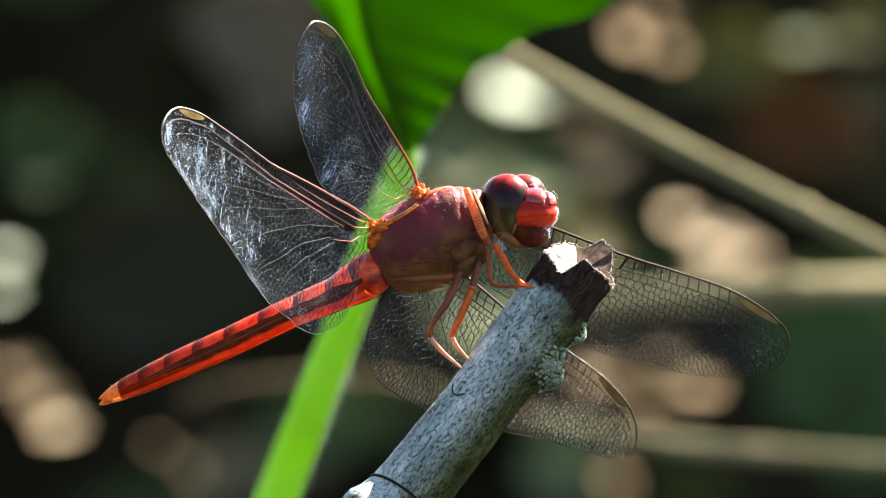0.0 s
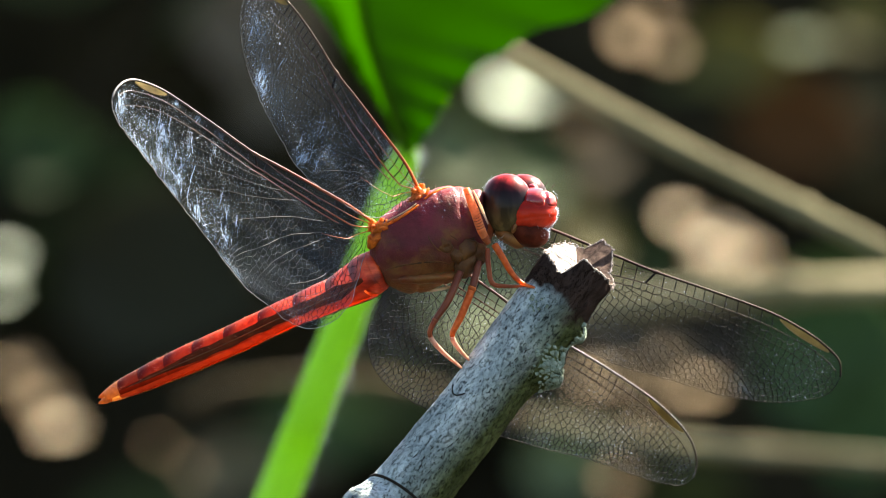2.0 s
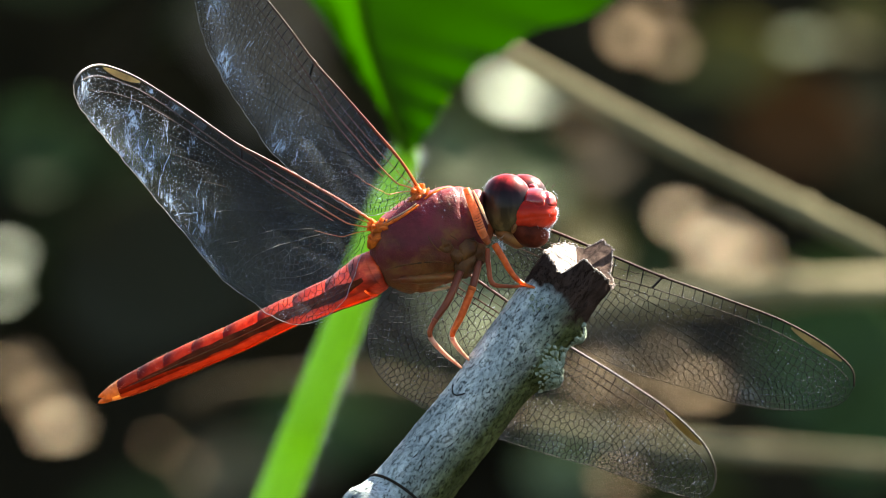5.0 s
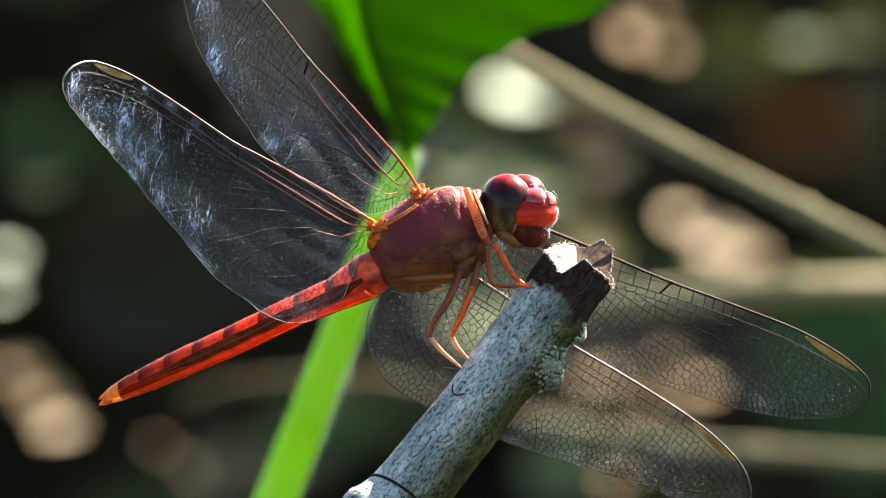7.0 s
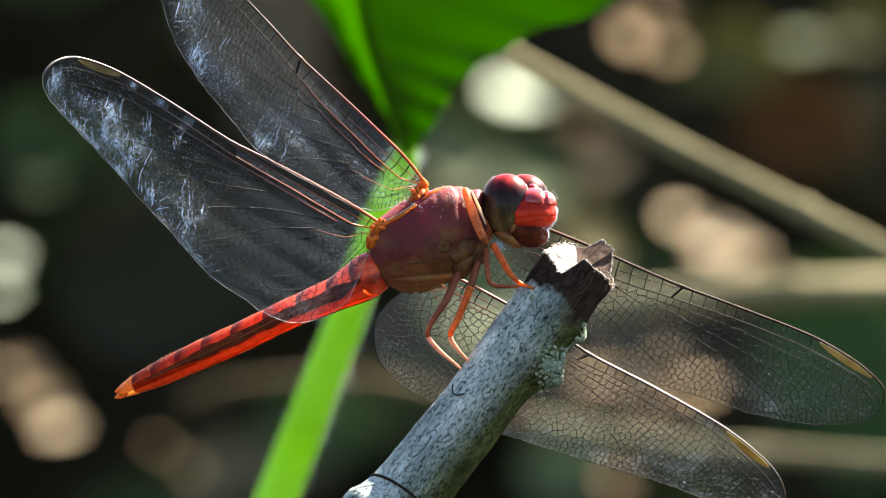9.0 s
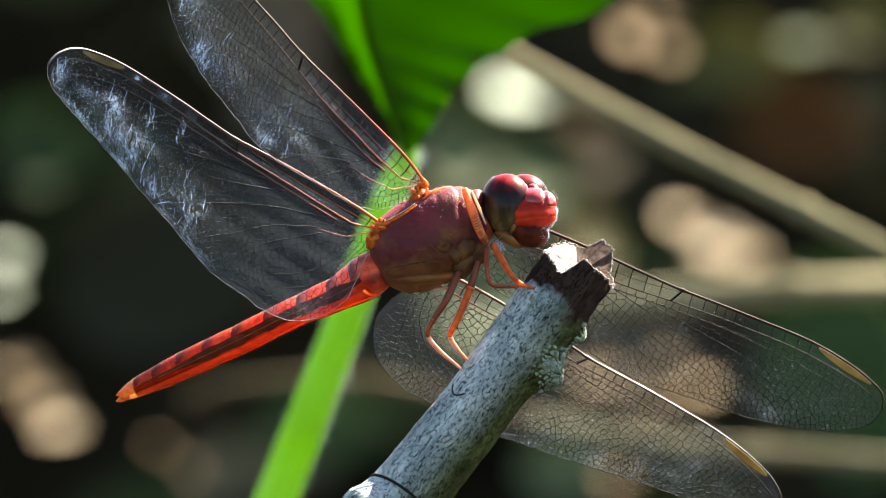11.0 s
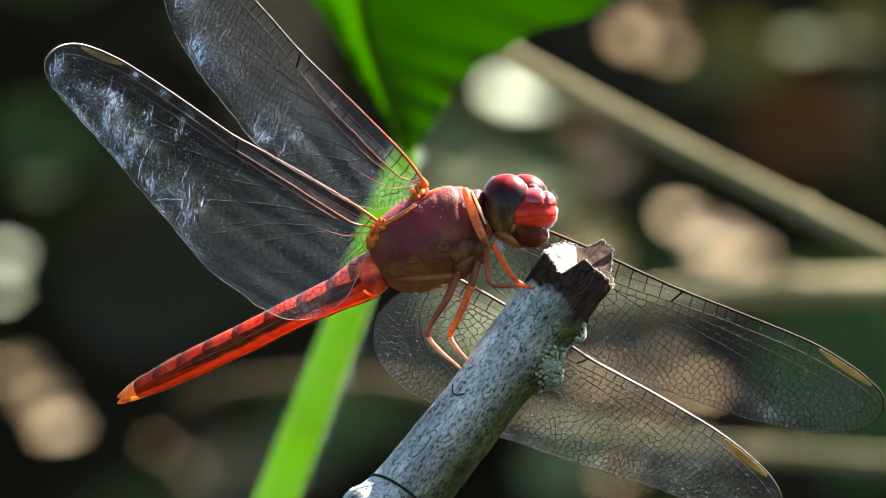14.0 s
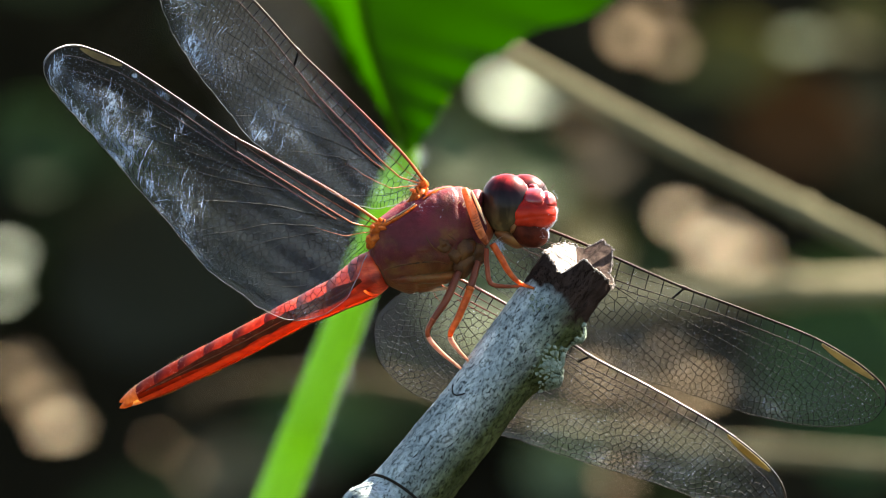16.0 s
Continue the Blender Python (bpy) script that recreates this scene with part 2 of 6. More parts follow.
THORAX = thorax_skin()
EYE_SKIN = eye_skin()
FACE = chitin("face_red", (0.14, 0.004, 0.006), (0.30, 0.010, 0.010), 800.0, 0.4, 0.1, 0.05, relief=0.06)
FACE.node_tree.nodes["Principled BSDF"].inputs["Coat Weight"].default_value = 1.0
FACE.node_tree.nodes["Principled BSDF"].inputs["Coat Roughness"].default_value = 0.22
def face_skin():
    """Red above, orange-red across the middle, dark brown towards the mouth."""
    m, t, b, out = material("face_mask")
    z = node(t, "SeparateXYZ", Vector=place(t, which="Generated")).outputs[2]
    n = noise_of(t, place(t), 1300.0, 4)
    lift_n = node(t, "Math", _0=n, _1=0.16)
    lift_n.operation = "MULTIPLY"
    zz = node(t, "Math", _0=z, _1=lift_n.outputs[0])
    c = ramp(t, zz.outputs[0], (0.05, (0.06, 0.010, 0.005)), (0.22, (0.15, 0.010, 0.005)), (0.34, (0.38, 0.026, 0.010)), (0.54, (0.44, 0.028, 0.010)), (0.72, (0.24, 0.009, 0.005)))
    t.links.new(mixed(t, 0.4, c, ramp(t, n, (0.35, grey(0.45)), (0.6, grey(1.0))), "MULTIPLY"), b.inputs["Base Color"])
    b.inputs["Roughness"].default_value = 0.36
    b.inputs["Specular IOR Level"].default_value = 0.05
    b.inputs["Coat Weight"].default_value = 0.12
    b.inputs["Coat Roughness"].default_value = 0.25
    b.inputs["Subsurface Weight"].default_value = 0.15
    b.inputs["Subsurface Radius"].default_value = (1, 0.25, 0.12)
    b.inputs["Subsurface Scale"].default_value = 0.001
    t.links.new(bump(t, n, 0.25, 0.0001), b.inputs["Normal"])
    return m


FACE_MASK = face_skin()
MOUTH = chitin("mouth_brown", (0.022, 0.006, 0.004), (0.09, 0.018, 0.009), 1100.0, 0.4, 0.15, 0.02)
FLANK = chitin("flank_brown", (0.036, 0.014, 0.006), (0.12, 0.050, 0.015), 900.0, 0.4, 0.2, relief=0.8)
JAW = glowing_skin("jaw_amber", (0.13, 0.045, 0.012), (0.34, 0.16, 0.05), (0.5, 0.22, 0.05), 0.35)
def abdomen_skin():
    """Back plates: orange-red, streaked along the body, each plate darker towards its hind edge; flank shade and a
    glowing base are painted in too.
    """
    m, t, b, out = material("abdomen_red")
    flow = place(t, (0.16, 1.0, 1.0))
    t.nodes["Mapping"].inputs["Rotation"].default_value = (0.0, 0.46, 0.0)
    streak = noise_of(t, flow, 1500.0, 5, 0.65)
    mottle = noise_of(t, place(t), 900.0, 4)
    x = node(t, "SeparateXYZ", Vector=place(t, which="Generated")).outputs[0]
    c = ramp(t, streak, (0.34, (0.28, 0.018, 0.008)), (0.5, (0.62, 0.058, 0.018)), (0.64, (0.85, 0.15, 0.045)))
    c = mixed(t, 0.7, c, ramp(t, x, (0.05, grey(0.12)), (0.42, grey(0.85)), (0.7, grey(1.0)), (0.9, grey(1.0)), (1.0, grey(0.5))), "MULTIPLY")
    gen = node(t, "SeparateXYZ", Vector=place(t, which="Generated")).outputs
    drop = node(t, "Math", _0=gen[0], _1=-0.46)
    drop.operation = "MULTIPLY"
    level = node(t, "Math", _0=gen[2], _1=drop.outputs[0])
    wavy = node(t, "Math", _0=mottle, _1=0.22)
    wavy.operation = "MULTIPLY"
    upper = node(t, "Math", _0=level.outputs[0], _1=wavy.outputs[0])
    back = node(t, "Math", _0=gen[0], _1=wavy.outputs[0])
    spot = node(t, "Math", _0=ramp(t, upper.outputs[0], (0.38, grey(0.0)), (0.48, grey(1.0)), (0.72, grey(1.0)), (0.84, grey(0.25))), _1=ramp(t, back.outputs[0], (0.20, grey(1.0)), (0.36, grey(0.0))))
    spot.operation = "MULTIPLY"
    # lower flank darkened: part pigment, part shade put into the colour
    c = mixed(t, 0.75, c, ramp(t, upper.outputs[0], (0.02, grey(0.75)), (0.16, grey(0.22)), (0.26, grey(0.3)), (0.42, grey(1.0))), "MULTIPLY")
    c = mixed(t, spot.outputs[0], c, (0.07, 0.006, 0.005))
    c = mixed(t, 0.5, c, ramp(t, mottle, (0.35, grey(0.5)), (0.6, grey(1.0))), "MULTIPLY")
    # base brightened for light glowing through; the colour dims towards the tip
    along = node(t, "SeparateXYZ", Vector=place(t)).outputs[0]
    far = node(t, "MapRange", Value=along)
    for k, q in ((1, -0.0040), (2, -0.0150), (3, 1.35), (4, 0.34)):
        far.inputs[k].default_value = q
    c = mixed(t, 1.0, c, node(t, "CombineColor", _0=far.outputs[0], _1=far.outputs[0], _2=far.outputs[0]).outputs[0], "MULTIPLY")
    t.links.new(c, b.inputs["Base Color"])
    b.inputs["Roughness"].default_value = 0.42
    b.inputs["Specular IOR Level"].default_value = 0.06
    smooth = node(t, "MapRange", Value=along)
    for k, q in ((1, -0.0075), (2, -0.0015), (3, 0.05), (4, 0.8)):
        smooth.inputs[k].default_value = q
    t.links.new(smooth.outputs[0], b.inputs["Coat Weight"])
    b.inputs["Coat Roughness"].default_value = 0.42
    t.links.new(bump(t, mixed(t, 0.5, streak, noise_of(t, place(t), 6000.0, 2)), 0.5, 0.00008), b.inputs["Normal"])
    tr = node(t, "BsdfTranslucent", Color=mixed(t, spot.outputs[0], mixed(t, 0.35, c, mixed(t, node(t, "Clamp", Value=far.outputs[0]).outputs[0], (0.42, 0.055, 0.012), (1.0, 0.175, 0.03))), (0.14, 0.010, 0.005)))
    mix = node(t, "MixShader", _0=0.42, _1=b.outputs[0], _2=tr.outputs[0])
    t.links.new(mix.outputs[0], out.inputs[0])
    return m


LINE_BROWN = glowing_skin("abdomen_side_line", (0.03, 0.009, 0.005), (0.10, 0.025, 0.010), (0.12, 0.03, 0.008), 0.2, 0.8, gloss=0.03)
RED_SKIN = abdomen_skin()
RED_BELLY = glowing_skin("abdomen_underside", (0.14, 0.018, 0.008), (0.40, 0.07, 0.018), (0.8, 0.13, 0.016), 0.35, scale=1200.0)
TIP_SKIN = glowing_skin("abdomen_tip", (0.14, 0.03, 0.010), (0.58, 0.22, 0.05), (0.9, 0.36, 0.06), 0.4, 0.5, 1600.0)
LEG_ORANGE = glowing_skin("leg_orange", (0.34, 0.055, 0.012), (0.80, 0.22, 0.045), (1.0, 0.27, 0.04), 0.5, 0.4, 1700.0)
LEG_BROWN = glowing_skin("leg_brown", (0.20, 0.040, 0.018), (0.38, 0.10, 0.035), (0.6, 0.14, 0.03), 0.4)
LEG_PALE = glowing_skin("leg_pale", (0.40, 0.09, 0.03), (0.82, 0.29, 0.11), (1.0, 0.36, 0.11), 0.45, 0.45, 2400.0)
FOOT = glowing_skin("foot_pink", (0.36, 0.17, 0.11), (0.62, 0.34, 0.25), (0.75, 0.40, 0.28), 0.3, 0.5, 2400.0)
LEG_DUSK = glowing_skin("leg_dusk", (0.10, 0.022, 0.012), (0.20, 0.055, 0.024), (0.32, 0.07, 0.024), 0.3)
ROOT = glowing_skin("wing_root_orange", (0.22, 0.032, 0.006), (0.82, 0.23, 0.03), (1.0, 0.34, 0.04), 0.5, 0.4, 2600.0, 0.2)
HAIR = glowing_skin("hair_pale", (0.45, 0.32, 0.22), (0.6, 0.45, 0.32), (0.9, 0.7, 0.5), 0.5)
BRISTLE = glowing_skin("bristle_dark", (0.03, 0.012, 0.008), (0.06, 0.02, 0.01), (0.1, 0.03, 0.01), 0.2)
CLEAR_FILM = membrane_skin("clear_film", 0.008)
# near wings: the haze of light on the film is put into it
HAZED_FORE_FILM = membrane_skin("hazed_fore_film", 0.036)
HAZED_HIND_FILM = membrane_skin("hazed_hind_film", 0.030)
VEIN = vein_skin()
# far wings: darker copies of the veins, backlit shade put into the colour
SHADE_VEIN = vein_skin("shaded_wing_vein", 0.6, 0.05, reach=0.012)
SHADE_FRONT = vein_skin("shaded_front_vein", 0.4, 0.3, 0.012, 0.3)
FRONT_VEIN = vein_skin("wing_front_vein", 0.42, 0.3, 0.026, 0.4)
FINE_VEIN = fine_vein_skin()
# pale vein colour that stands for sunlight on the near hind margins
LIT_EDGE_VEIN = glowing_skin("lit_edge_vein", (0.05, 0.04, 0.035), (0.45, 0.42, 0.38), (0.5, 0.48, 0.45), 0.3, 0.4, 2200.0)
STIGMA = glowing_skin("stigma_amber", (0.045, 0.028, 0.010), (0.19, 0.145, 0.055), (0.40, 0.33, 0.16), 0.45)
CREASE = crease_skin()
# bluish white for dust and hairs, and for glints painted as grains
SPECK = glowing_skin("dust_glint_white", (0.58, 0.64, 0.72), (0.72, 0.80, 0.9), (0.7, 0.8, 0.95), 0.5)
BARK = bark_skin()
# inner wall of the break, its shade put into the dark colour
SHADED_ROTTEN = rough_surface("rotten_wood", (0.022, 0.015, 0.012), (0.09, 0.06, 0.05), 1200.0, 0.0002)
WOOD = rough_surface("bare_wood", (0.14, 0.11, 0.095), (0.52, 0.47, 0.43), 1100.0, 0.0005)
LICHEN = rough_surface("lichen_crust", (0.07, 0.10, 0.068), (0.27, 0.325, 0.26), 1600.0, 0.0001)
CRACK = rough_surface("dark_fibre", (0.012, 0.010, 0.009), (0.03, 0.025, 0.02), 900.0, 0.0001)
GREEN = leaf_skin("leaf_green", (0.016, 0.055, 0.001), (0.026, 0.085, 0.002), (0.10, 0.26, 0.0), 0.55, 0.7)
# brighter copy of the leaf green, for sunlight on the fold
SUNLIT_LIME = leaf_skin("leaf_sunlit_lime", (0.03, 0.09, 0.002), (0.05, 0.13, 0.004), (0.125, 0.32, 0.0), 0.58, 0.7)
STALK = leaf_skin("stalk_green", (0.13, 0.28, 0.03), (0.20, 0.38, 0.05), (0.36, 0.66, 0.06), 0.42)
STRAW = leaf_skin("dry_stem_straw", (0.105, 0.094, 0.05), (0.20, 0.18, 0.105), (0.27, 0.245, 0.14), 0.15, 0.85)
GREY_STRAW = leaf_skin("weathered_stem", (0.076, 0.068, 0.034), (0.134, 0.121, 0.064), (0.16, 0.145, 0.08), 0.15, 0.85)
TAN_STRAW = leaf_skin("tan_stem", (0.075, 0.052, 0.024), (0.13, 0.095, 0.045), (0.18, 0.13, 0.06), 0.15, 0.85)
# straw darkened until it reads as a stem in shade
SHADE_STRAW = leaf_skin("shade_stem", (0.003, 0.0026, 0.001), (0.007, 0.006, 0.0025), (0.007, 0.006, 0.0025), 0.15, 0.85)
# paler copy of the dead leaf, strong sun put into the colour
SUN_TAN_LEAF = leaf_skin("sunlit_tan_leaf", (0.52, 0.42, 0.28), (0.78, 0.67, 0.49), (0.7, 0.57, 0.38), 0.3, 0.7)
DEAD_LEAF = leaf_skin("dead_leaf_brown", (0.23, 0.168, 0.10), (0.41, 0.315, 0.205), (0.41, 0.295, 0.17), 0.25, 0.8)
PALE_LEAF = leaf_skin("pale_leaf", (0.39, 0.47, 0.37), (0.58, 0.66, 0.55), (0.49, 0.57, 0.46), 0.25, 0.5)
RUST_LEAF = leaf_skin("rust_leaf", (0.048, 0.020, 0.005), (0.085, 0.036, 0.010), (0.09, 0.038, 0.010), 0.2, 0.8)
# very dark leaf colour that carries the background's shade
SHADE_DIM = leaf_skin("shade_leaf_dim", (0.012, 0.0115, 0.005), (0.025, 0.024, 0.011), (0.027, 0.026, 0.012), 0.2, 0.8)
HAZE_GREEN = leaf_skin("grey_green_leaf", (0.055, 0.075, 0.034), (0.10, 0.13, 0.062), (0.16, 0.22, 0.09), 0.25, 0.6)
def litter_skin(name, *tones):
    m, t, b, out = material(name)
    g = t.nodes.new("ShaderNodeNewGeometry")
    c = ramp(t, g.outputs["Random Per Island"], *tones)
    c = mixed(t, 0.6, c, ramp(t, noise_of(t, place(t), 90.0, 4), (0.3, grey(0.4)), (0.7, grey(1.0))), "MULTIPLY")
    t.links.new(c, b.inputs["Base Color"])
    b.inputs["Roughness"].default_value = 0.8
    b.inputs["Specular IOR Level"].default_value = 0.1
    tr = node(t, "BsdfTranslucent", Color=c)
    mix = node(t, "MixShader", _0=0.3, _1=b.outputs[0], _2=tr.outputs[0])
    t.links.new(mix.outputs[0], out.inputs[0])
    return m


# bank colours from here on are darkened to hold its shade
SHADE_LITTER = litter_skin("shade_litter_brown", (0.0, (0.02, 0.0152, 0.0072)), (0.4, (0.052, 0.0416, 0.0192)), (0.75, (0.104, 0.084, 0.04)), (1.0, (0.2, 0.16, 0.088)))
SHADE_UNDERGROWTH = litter_skin("shade_undergrowth_green", (0.0, (0.0192, 0.0272, 0.0096)), (0.5, (0.048, 0.064, 0.0208)), (0.8, (0.088, 0.104, 0.036)), (1.0, (0.144, 0.144, 0.048)))
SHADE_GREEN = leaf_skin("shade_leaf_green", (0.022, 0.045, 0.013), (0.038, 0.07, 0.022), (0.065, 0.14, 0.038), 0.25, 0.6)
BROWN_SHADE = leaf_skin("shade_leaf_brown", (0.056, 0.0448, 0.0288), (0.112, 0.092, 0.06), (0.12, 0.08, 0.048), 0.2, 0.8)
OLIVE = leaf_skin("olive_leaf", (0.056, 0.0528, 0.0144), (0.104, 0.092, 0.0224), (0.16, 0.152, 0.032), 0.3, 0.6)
SHADE_SOIL = rough_surface("shade_bank_soil", (0.0054, 0.0048, 0.0024), (0.0252, 0.0204, 0.0108), 60.0, 0.004)


# ---- building helpers ----
def mesh(name, verts, faces, mat, smooth=True):
    me = bpy.data.meshes.new(name)
    me.from_pydata([tuple(v) for v in verts], [], faces)
    me.materials.append(mat)
    if smooth:
        me.polygons.foreach_set("use_smooth", [True] * len(me.polygons))
    me.update()
    return me


def part(name, data, parent, label="", kind=""):
    ob = new(name, data)
    ob.parent = parent
    return tagged(ob, label=label, kind=kind)


def smooth_path(points, steps=6):
    """A Catmull-Rom line through the points (each with any count of numbers)."""
    p = np.array(points, float)
    p = np.vstack([2 * p[0] - p[1], p, 2 * p[-1] - p[-2]])
    out = []
    for i in range(1, len(p) - 2):
        for k in range(steps):
            t = k / steps
            out.append(0.5 * (2 * p[i] + (p[i + 1] - p[i - 1]) * t + (2 * p[i - 1] - 5 * p[i] + 4 * p[i + 1] - p[i + 2]) * t * t + (3 * p[i] - p[i - 1] - 3 * p[i + 1] + p[i + 2]) * t ** 3))
    out.append(p[-2])
    return np.array(out)


def tube(path, radii, sides=10, flat=1.0, rough=0.0, scale=MM, seed=0):
    """Rings along a path (mm), closed at both ends. Returns verts, faces."""
    path = np.array(path, float)
    n = len(path)
    tang = np.gradient(path, axis=0)
    tang /= np.linalg.norm(tang, axis=1)[:, None] + 1e-12
    ref = np.array((0.0, -1.0, 0.0)) if abs(tang[0][1]) < 0.9 else np.array((1.0, 0, 0))
    verts, faces = [], []
    for i in range(n):
        a = np.cross(tang[i], ref)
        a /= np.linalg.norm(a)
        b = np.cross(tang[i], a)
        ref = -b if np.dot(-b, ref) > 0 else b
        for k in range(sides):
            th = 2 * math.pi * k / sides
            r = radii[i]
            if rough:
                r *= 1 + rough * noise.noise(Vector((*(path[i] * 0.9), )) + Vector((math.cos(th), math.sin(th), seed)))
            verts.append((path[i] + (a * math.cos(th) + b * math.sin(th) * flat) * r) * scale)
    for i in range(n - 1):
        for k in range(sides):
            q = (k + 1) % sides
            faces.append((i * sides + k, i * sides + q, (i + 1) * sides + q, (i + 1) * sides + k))
    faces.append(tuple(range(sides))[::-1])
    faces.append(tuple((n - 1) * sides + k for k in range(sides)))
    return verts, faces


def join(pieces):
    verts, faces = [], []
    for v, f in pieces:
        o = len(verts)
        verts.extend(v)
        faces.extend(tuple(i + o for i in q) for q in f)
    return verts, faces


def blob(centre, radii, turn=(0, 0, 0), power=2.0, segs=28, rings=18, lumps=0.0, lump_size=1.0, shape=None):
    """A rounded body: a superellipsoid of given radii (mm), turned in degrees; shape(v) may bend it."""
    verts, faces = [], []
    rot = Euler([radians(a) for a in turn]).to_matrix()
    e = 2.0 / power

    def sp(x):
        return math.copysign(abs(x) ** e, x)

    for i in range(rings + 1):
        ph = math.pi * i / rings - math.pi / 2
        for k in range(segs):
            th = 2 * math.pi * k / segs
            v = Vector((sp(math.cos(ph)) * sp(math.cos(th)) * radii[0], sp(math.cos(ph)) * sp(math.sin(th)) * radii[1], sp(math.sin(ph)) * radii[2]))
            if shape:
                v = shape(v)
            if lumps:
                v *= 1 + lumps * noise.noise(v / lump_size + Vector(centre))
            verts.append((rot @ v + Vector(centre)) * MM)
    for i in range(rings):
        for k in range(segs):
            q = (k + 1) % segs
            faces.append((i * segs + k, i * segs + q, (i + 1) * segs + q, (i + 1) * segs + k))
    return verts, faces


def spike(p, d, length, r):
    """A thin hair: three-sided, from p along d."""
    d = Vector(d).normalized()
    a = d.orthogonal().normalized()
    b = d.cross(a)
    p = Vector(p)
    v = [(p + (a * math.cos(q) + b * math.sin(q)) * r) * MM for q in (0, 2.1, 4.2)] + [(p + d * length) * MM]
    return v, [(0, 1, 3), (1, 2, 3), (2, 0, 3)]


# ---- the ground: a flat strip and a steep earth bank behind the perch ----
# bank assumed, steep so that its face lies in its own shade
def build_ground():
    xs = [-400, -60, -12, -4, -1.5] + [i * 0.02 for i in range(-30, 31)] + [1.5, 4, 12, 60, 400]
    prof = [(-400, 0), (-40, 0), (-8, 0), (-2, 0), (-0.5, 0), (0.6, 0), (1.4, 0), (1.8, 0.0), (2.0, 0.01)]
    prof += [(2.08 + 0.18 * i / 40, 0.02 + 0.40 * i / 40) for i in range(41)]
    prof += [(2.32, 0.45), (2.5, 0.46), (3.2, 0.46), (5, 0.46), (12, 0.46), (60, 0.46), (400, 0.46)]
    verts, faces = [], []
    for y, z in prof:
        for x in xs:
            k = 1.0 if 1.9 < y < 2.8 and abs(x) < 0.8 else 0.0
            d = noise.fractal(Vector((x * 9, y * 9, z * 9)), 1.0, 2.0, 5) * 0.03 * k
            flat = noise.noise(Vector((x * 2, y * 2, 3))) * 0.012
            verts.append((x, y - d, z + flat + d * 0.4))
    n = len(xs)
    for j in range(len(prof) - 1):
        for i in range(n - 1):
            faces.append((j * n + i, j * n + i + 1, (j + 1) * n + i + 1, (j + 1) * n + i))
    g = new("ground", mesh("ground", verts, faces, SHADE_SOIL))
    tagged(g, "earth bank behind the perch, soil darkened for shade", "ground", kind="structure")


build_ground()


# ---- the twig ----
TWIG_UP = Vector((0.62, 0.0, 0.785)).normalized()
TWIG_SIDE = Vector((0.785, 0.0, -0.62)).normalized()
TWIG_TOP = Vector((6.12, -0.96, -1.91))
TWIG_FRAME = Matrix((TWIG_SIDE, Vector((0, -1, 0)), TWIG_UP)).transposed()   # x right, y to the viewer, z up the twig
RIM = ((0, 1.1), (40, 1.42), (75, 1.45), (94, 1.52), (107, -0.35), (122, -0.1), (150, 0.25), (180, 0.2), (212, 1.3), (235, 1.76), (258, 2.1), (272, 3.35), (292, 3.2), (318, 1.9), (345, 1.35), (360, 1.1))


def rim_height(a):
    for (p, h), (q, k) in zip(RIM, RIM[1:]):
        if p <= a <= q:
            return h + (k - h) * (a - p) / (q - p)
    return RIM[0][1]


def twig_radius(z):
    return float(np.interp(z, (-600, -60, -30, -21.3, -19.6, -18.4, -15, -10, 0, 2), (5.0, 3.6, 3.1, 2.78, 2.68, 2.6, 2.48, 2.44, 2.5, 2.6)))


def twig_bend(z):
    return float(np.interp(z, (-600, -40, -21, -17, -12, -6, 0), (0.3, 0.3, 0.28, 0.42, 0.48, 0.3, 0.1)))


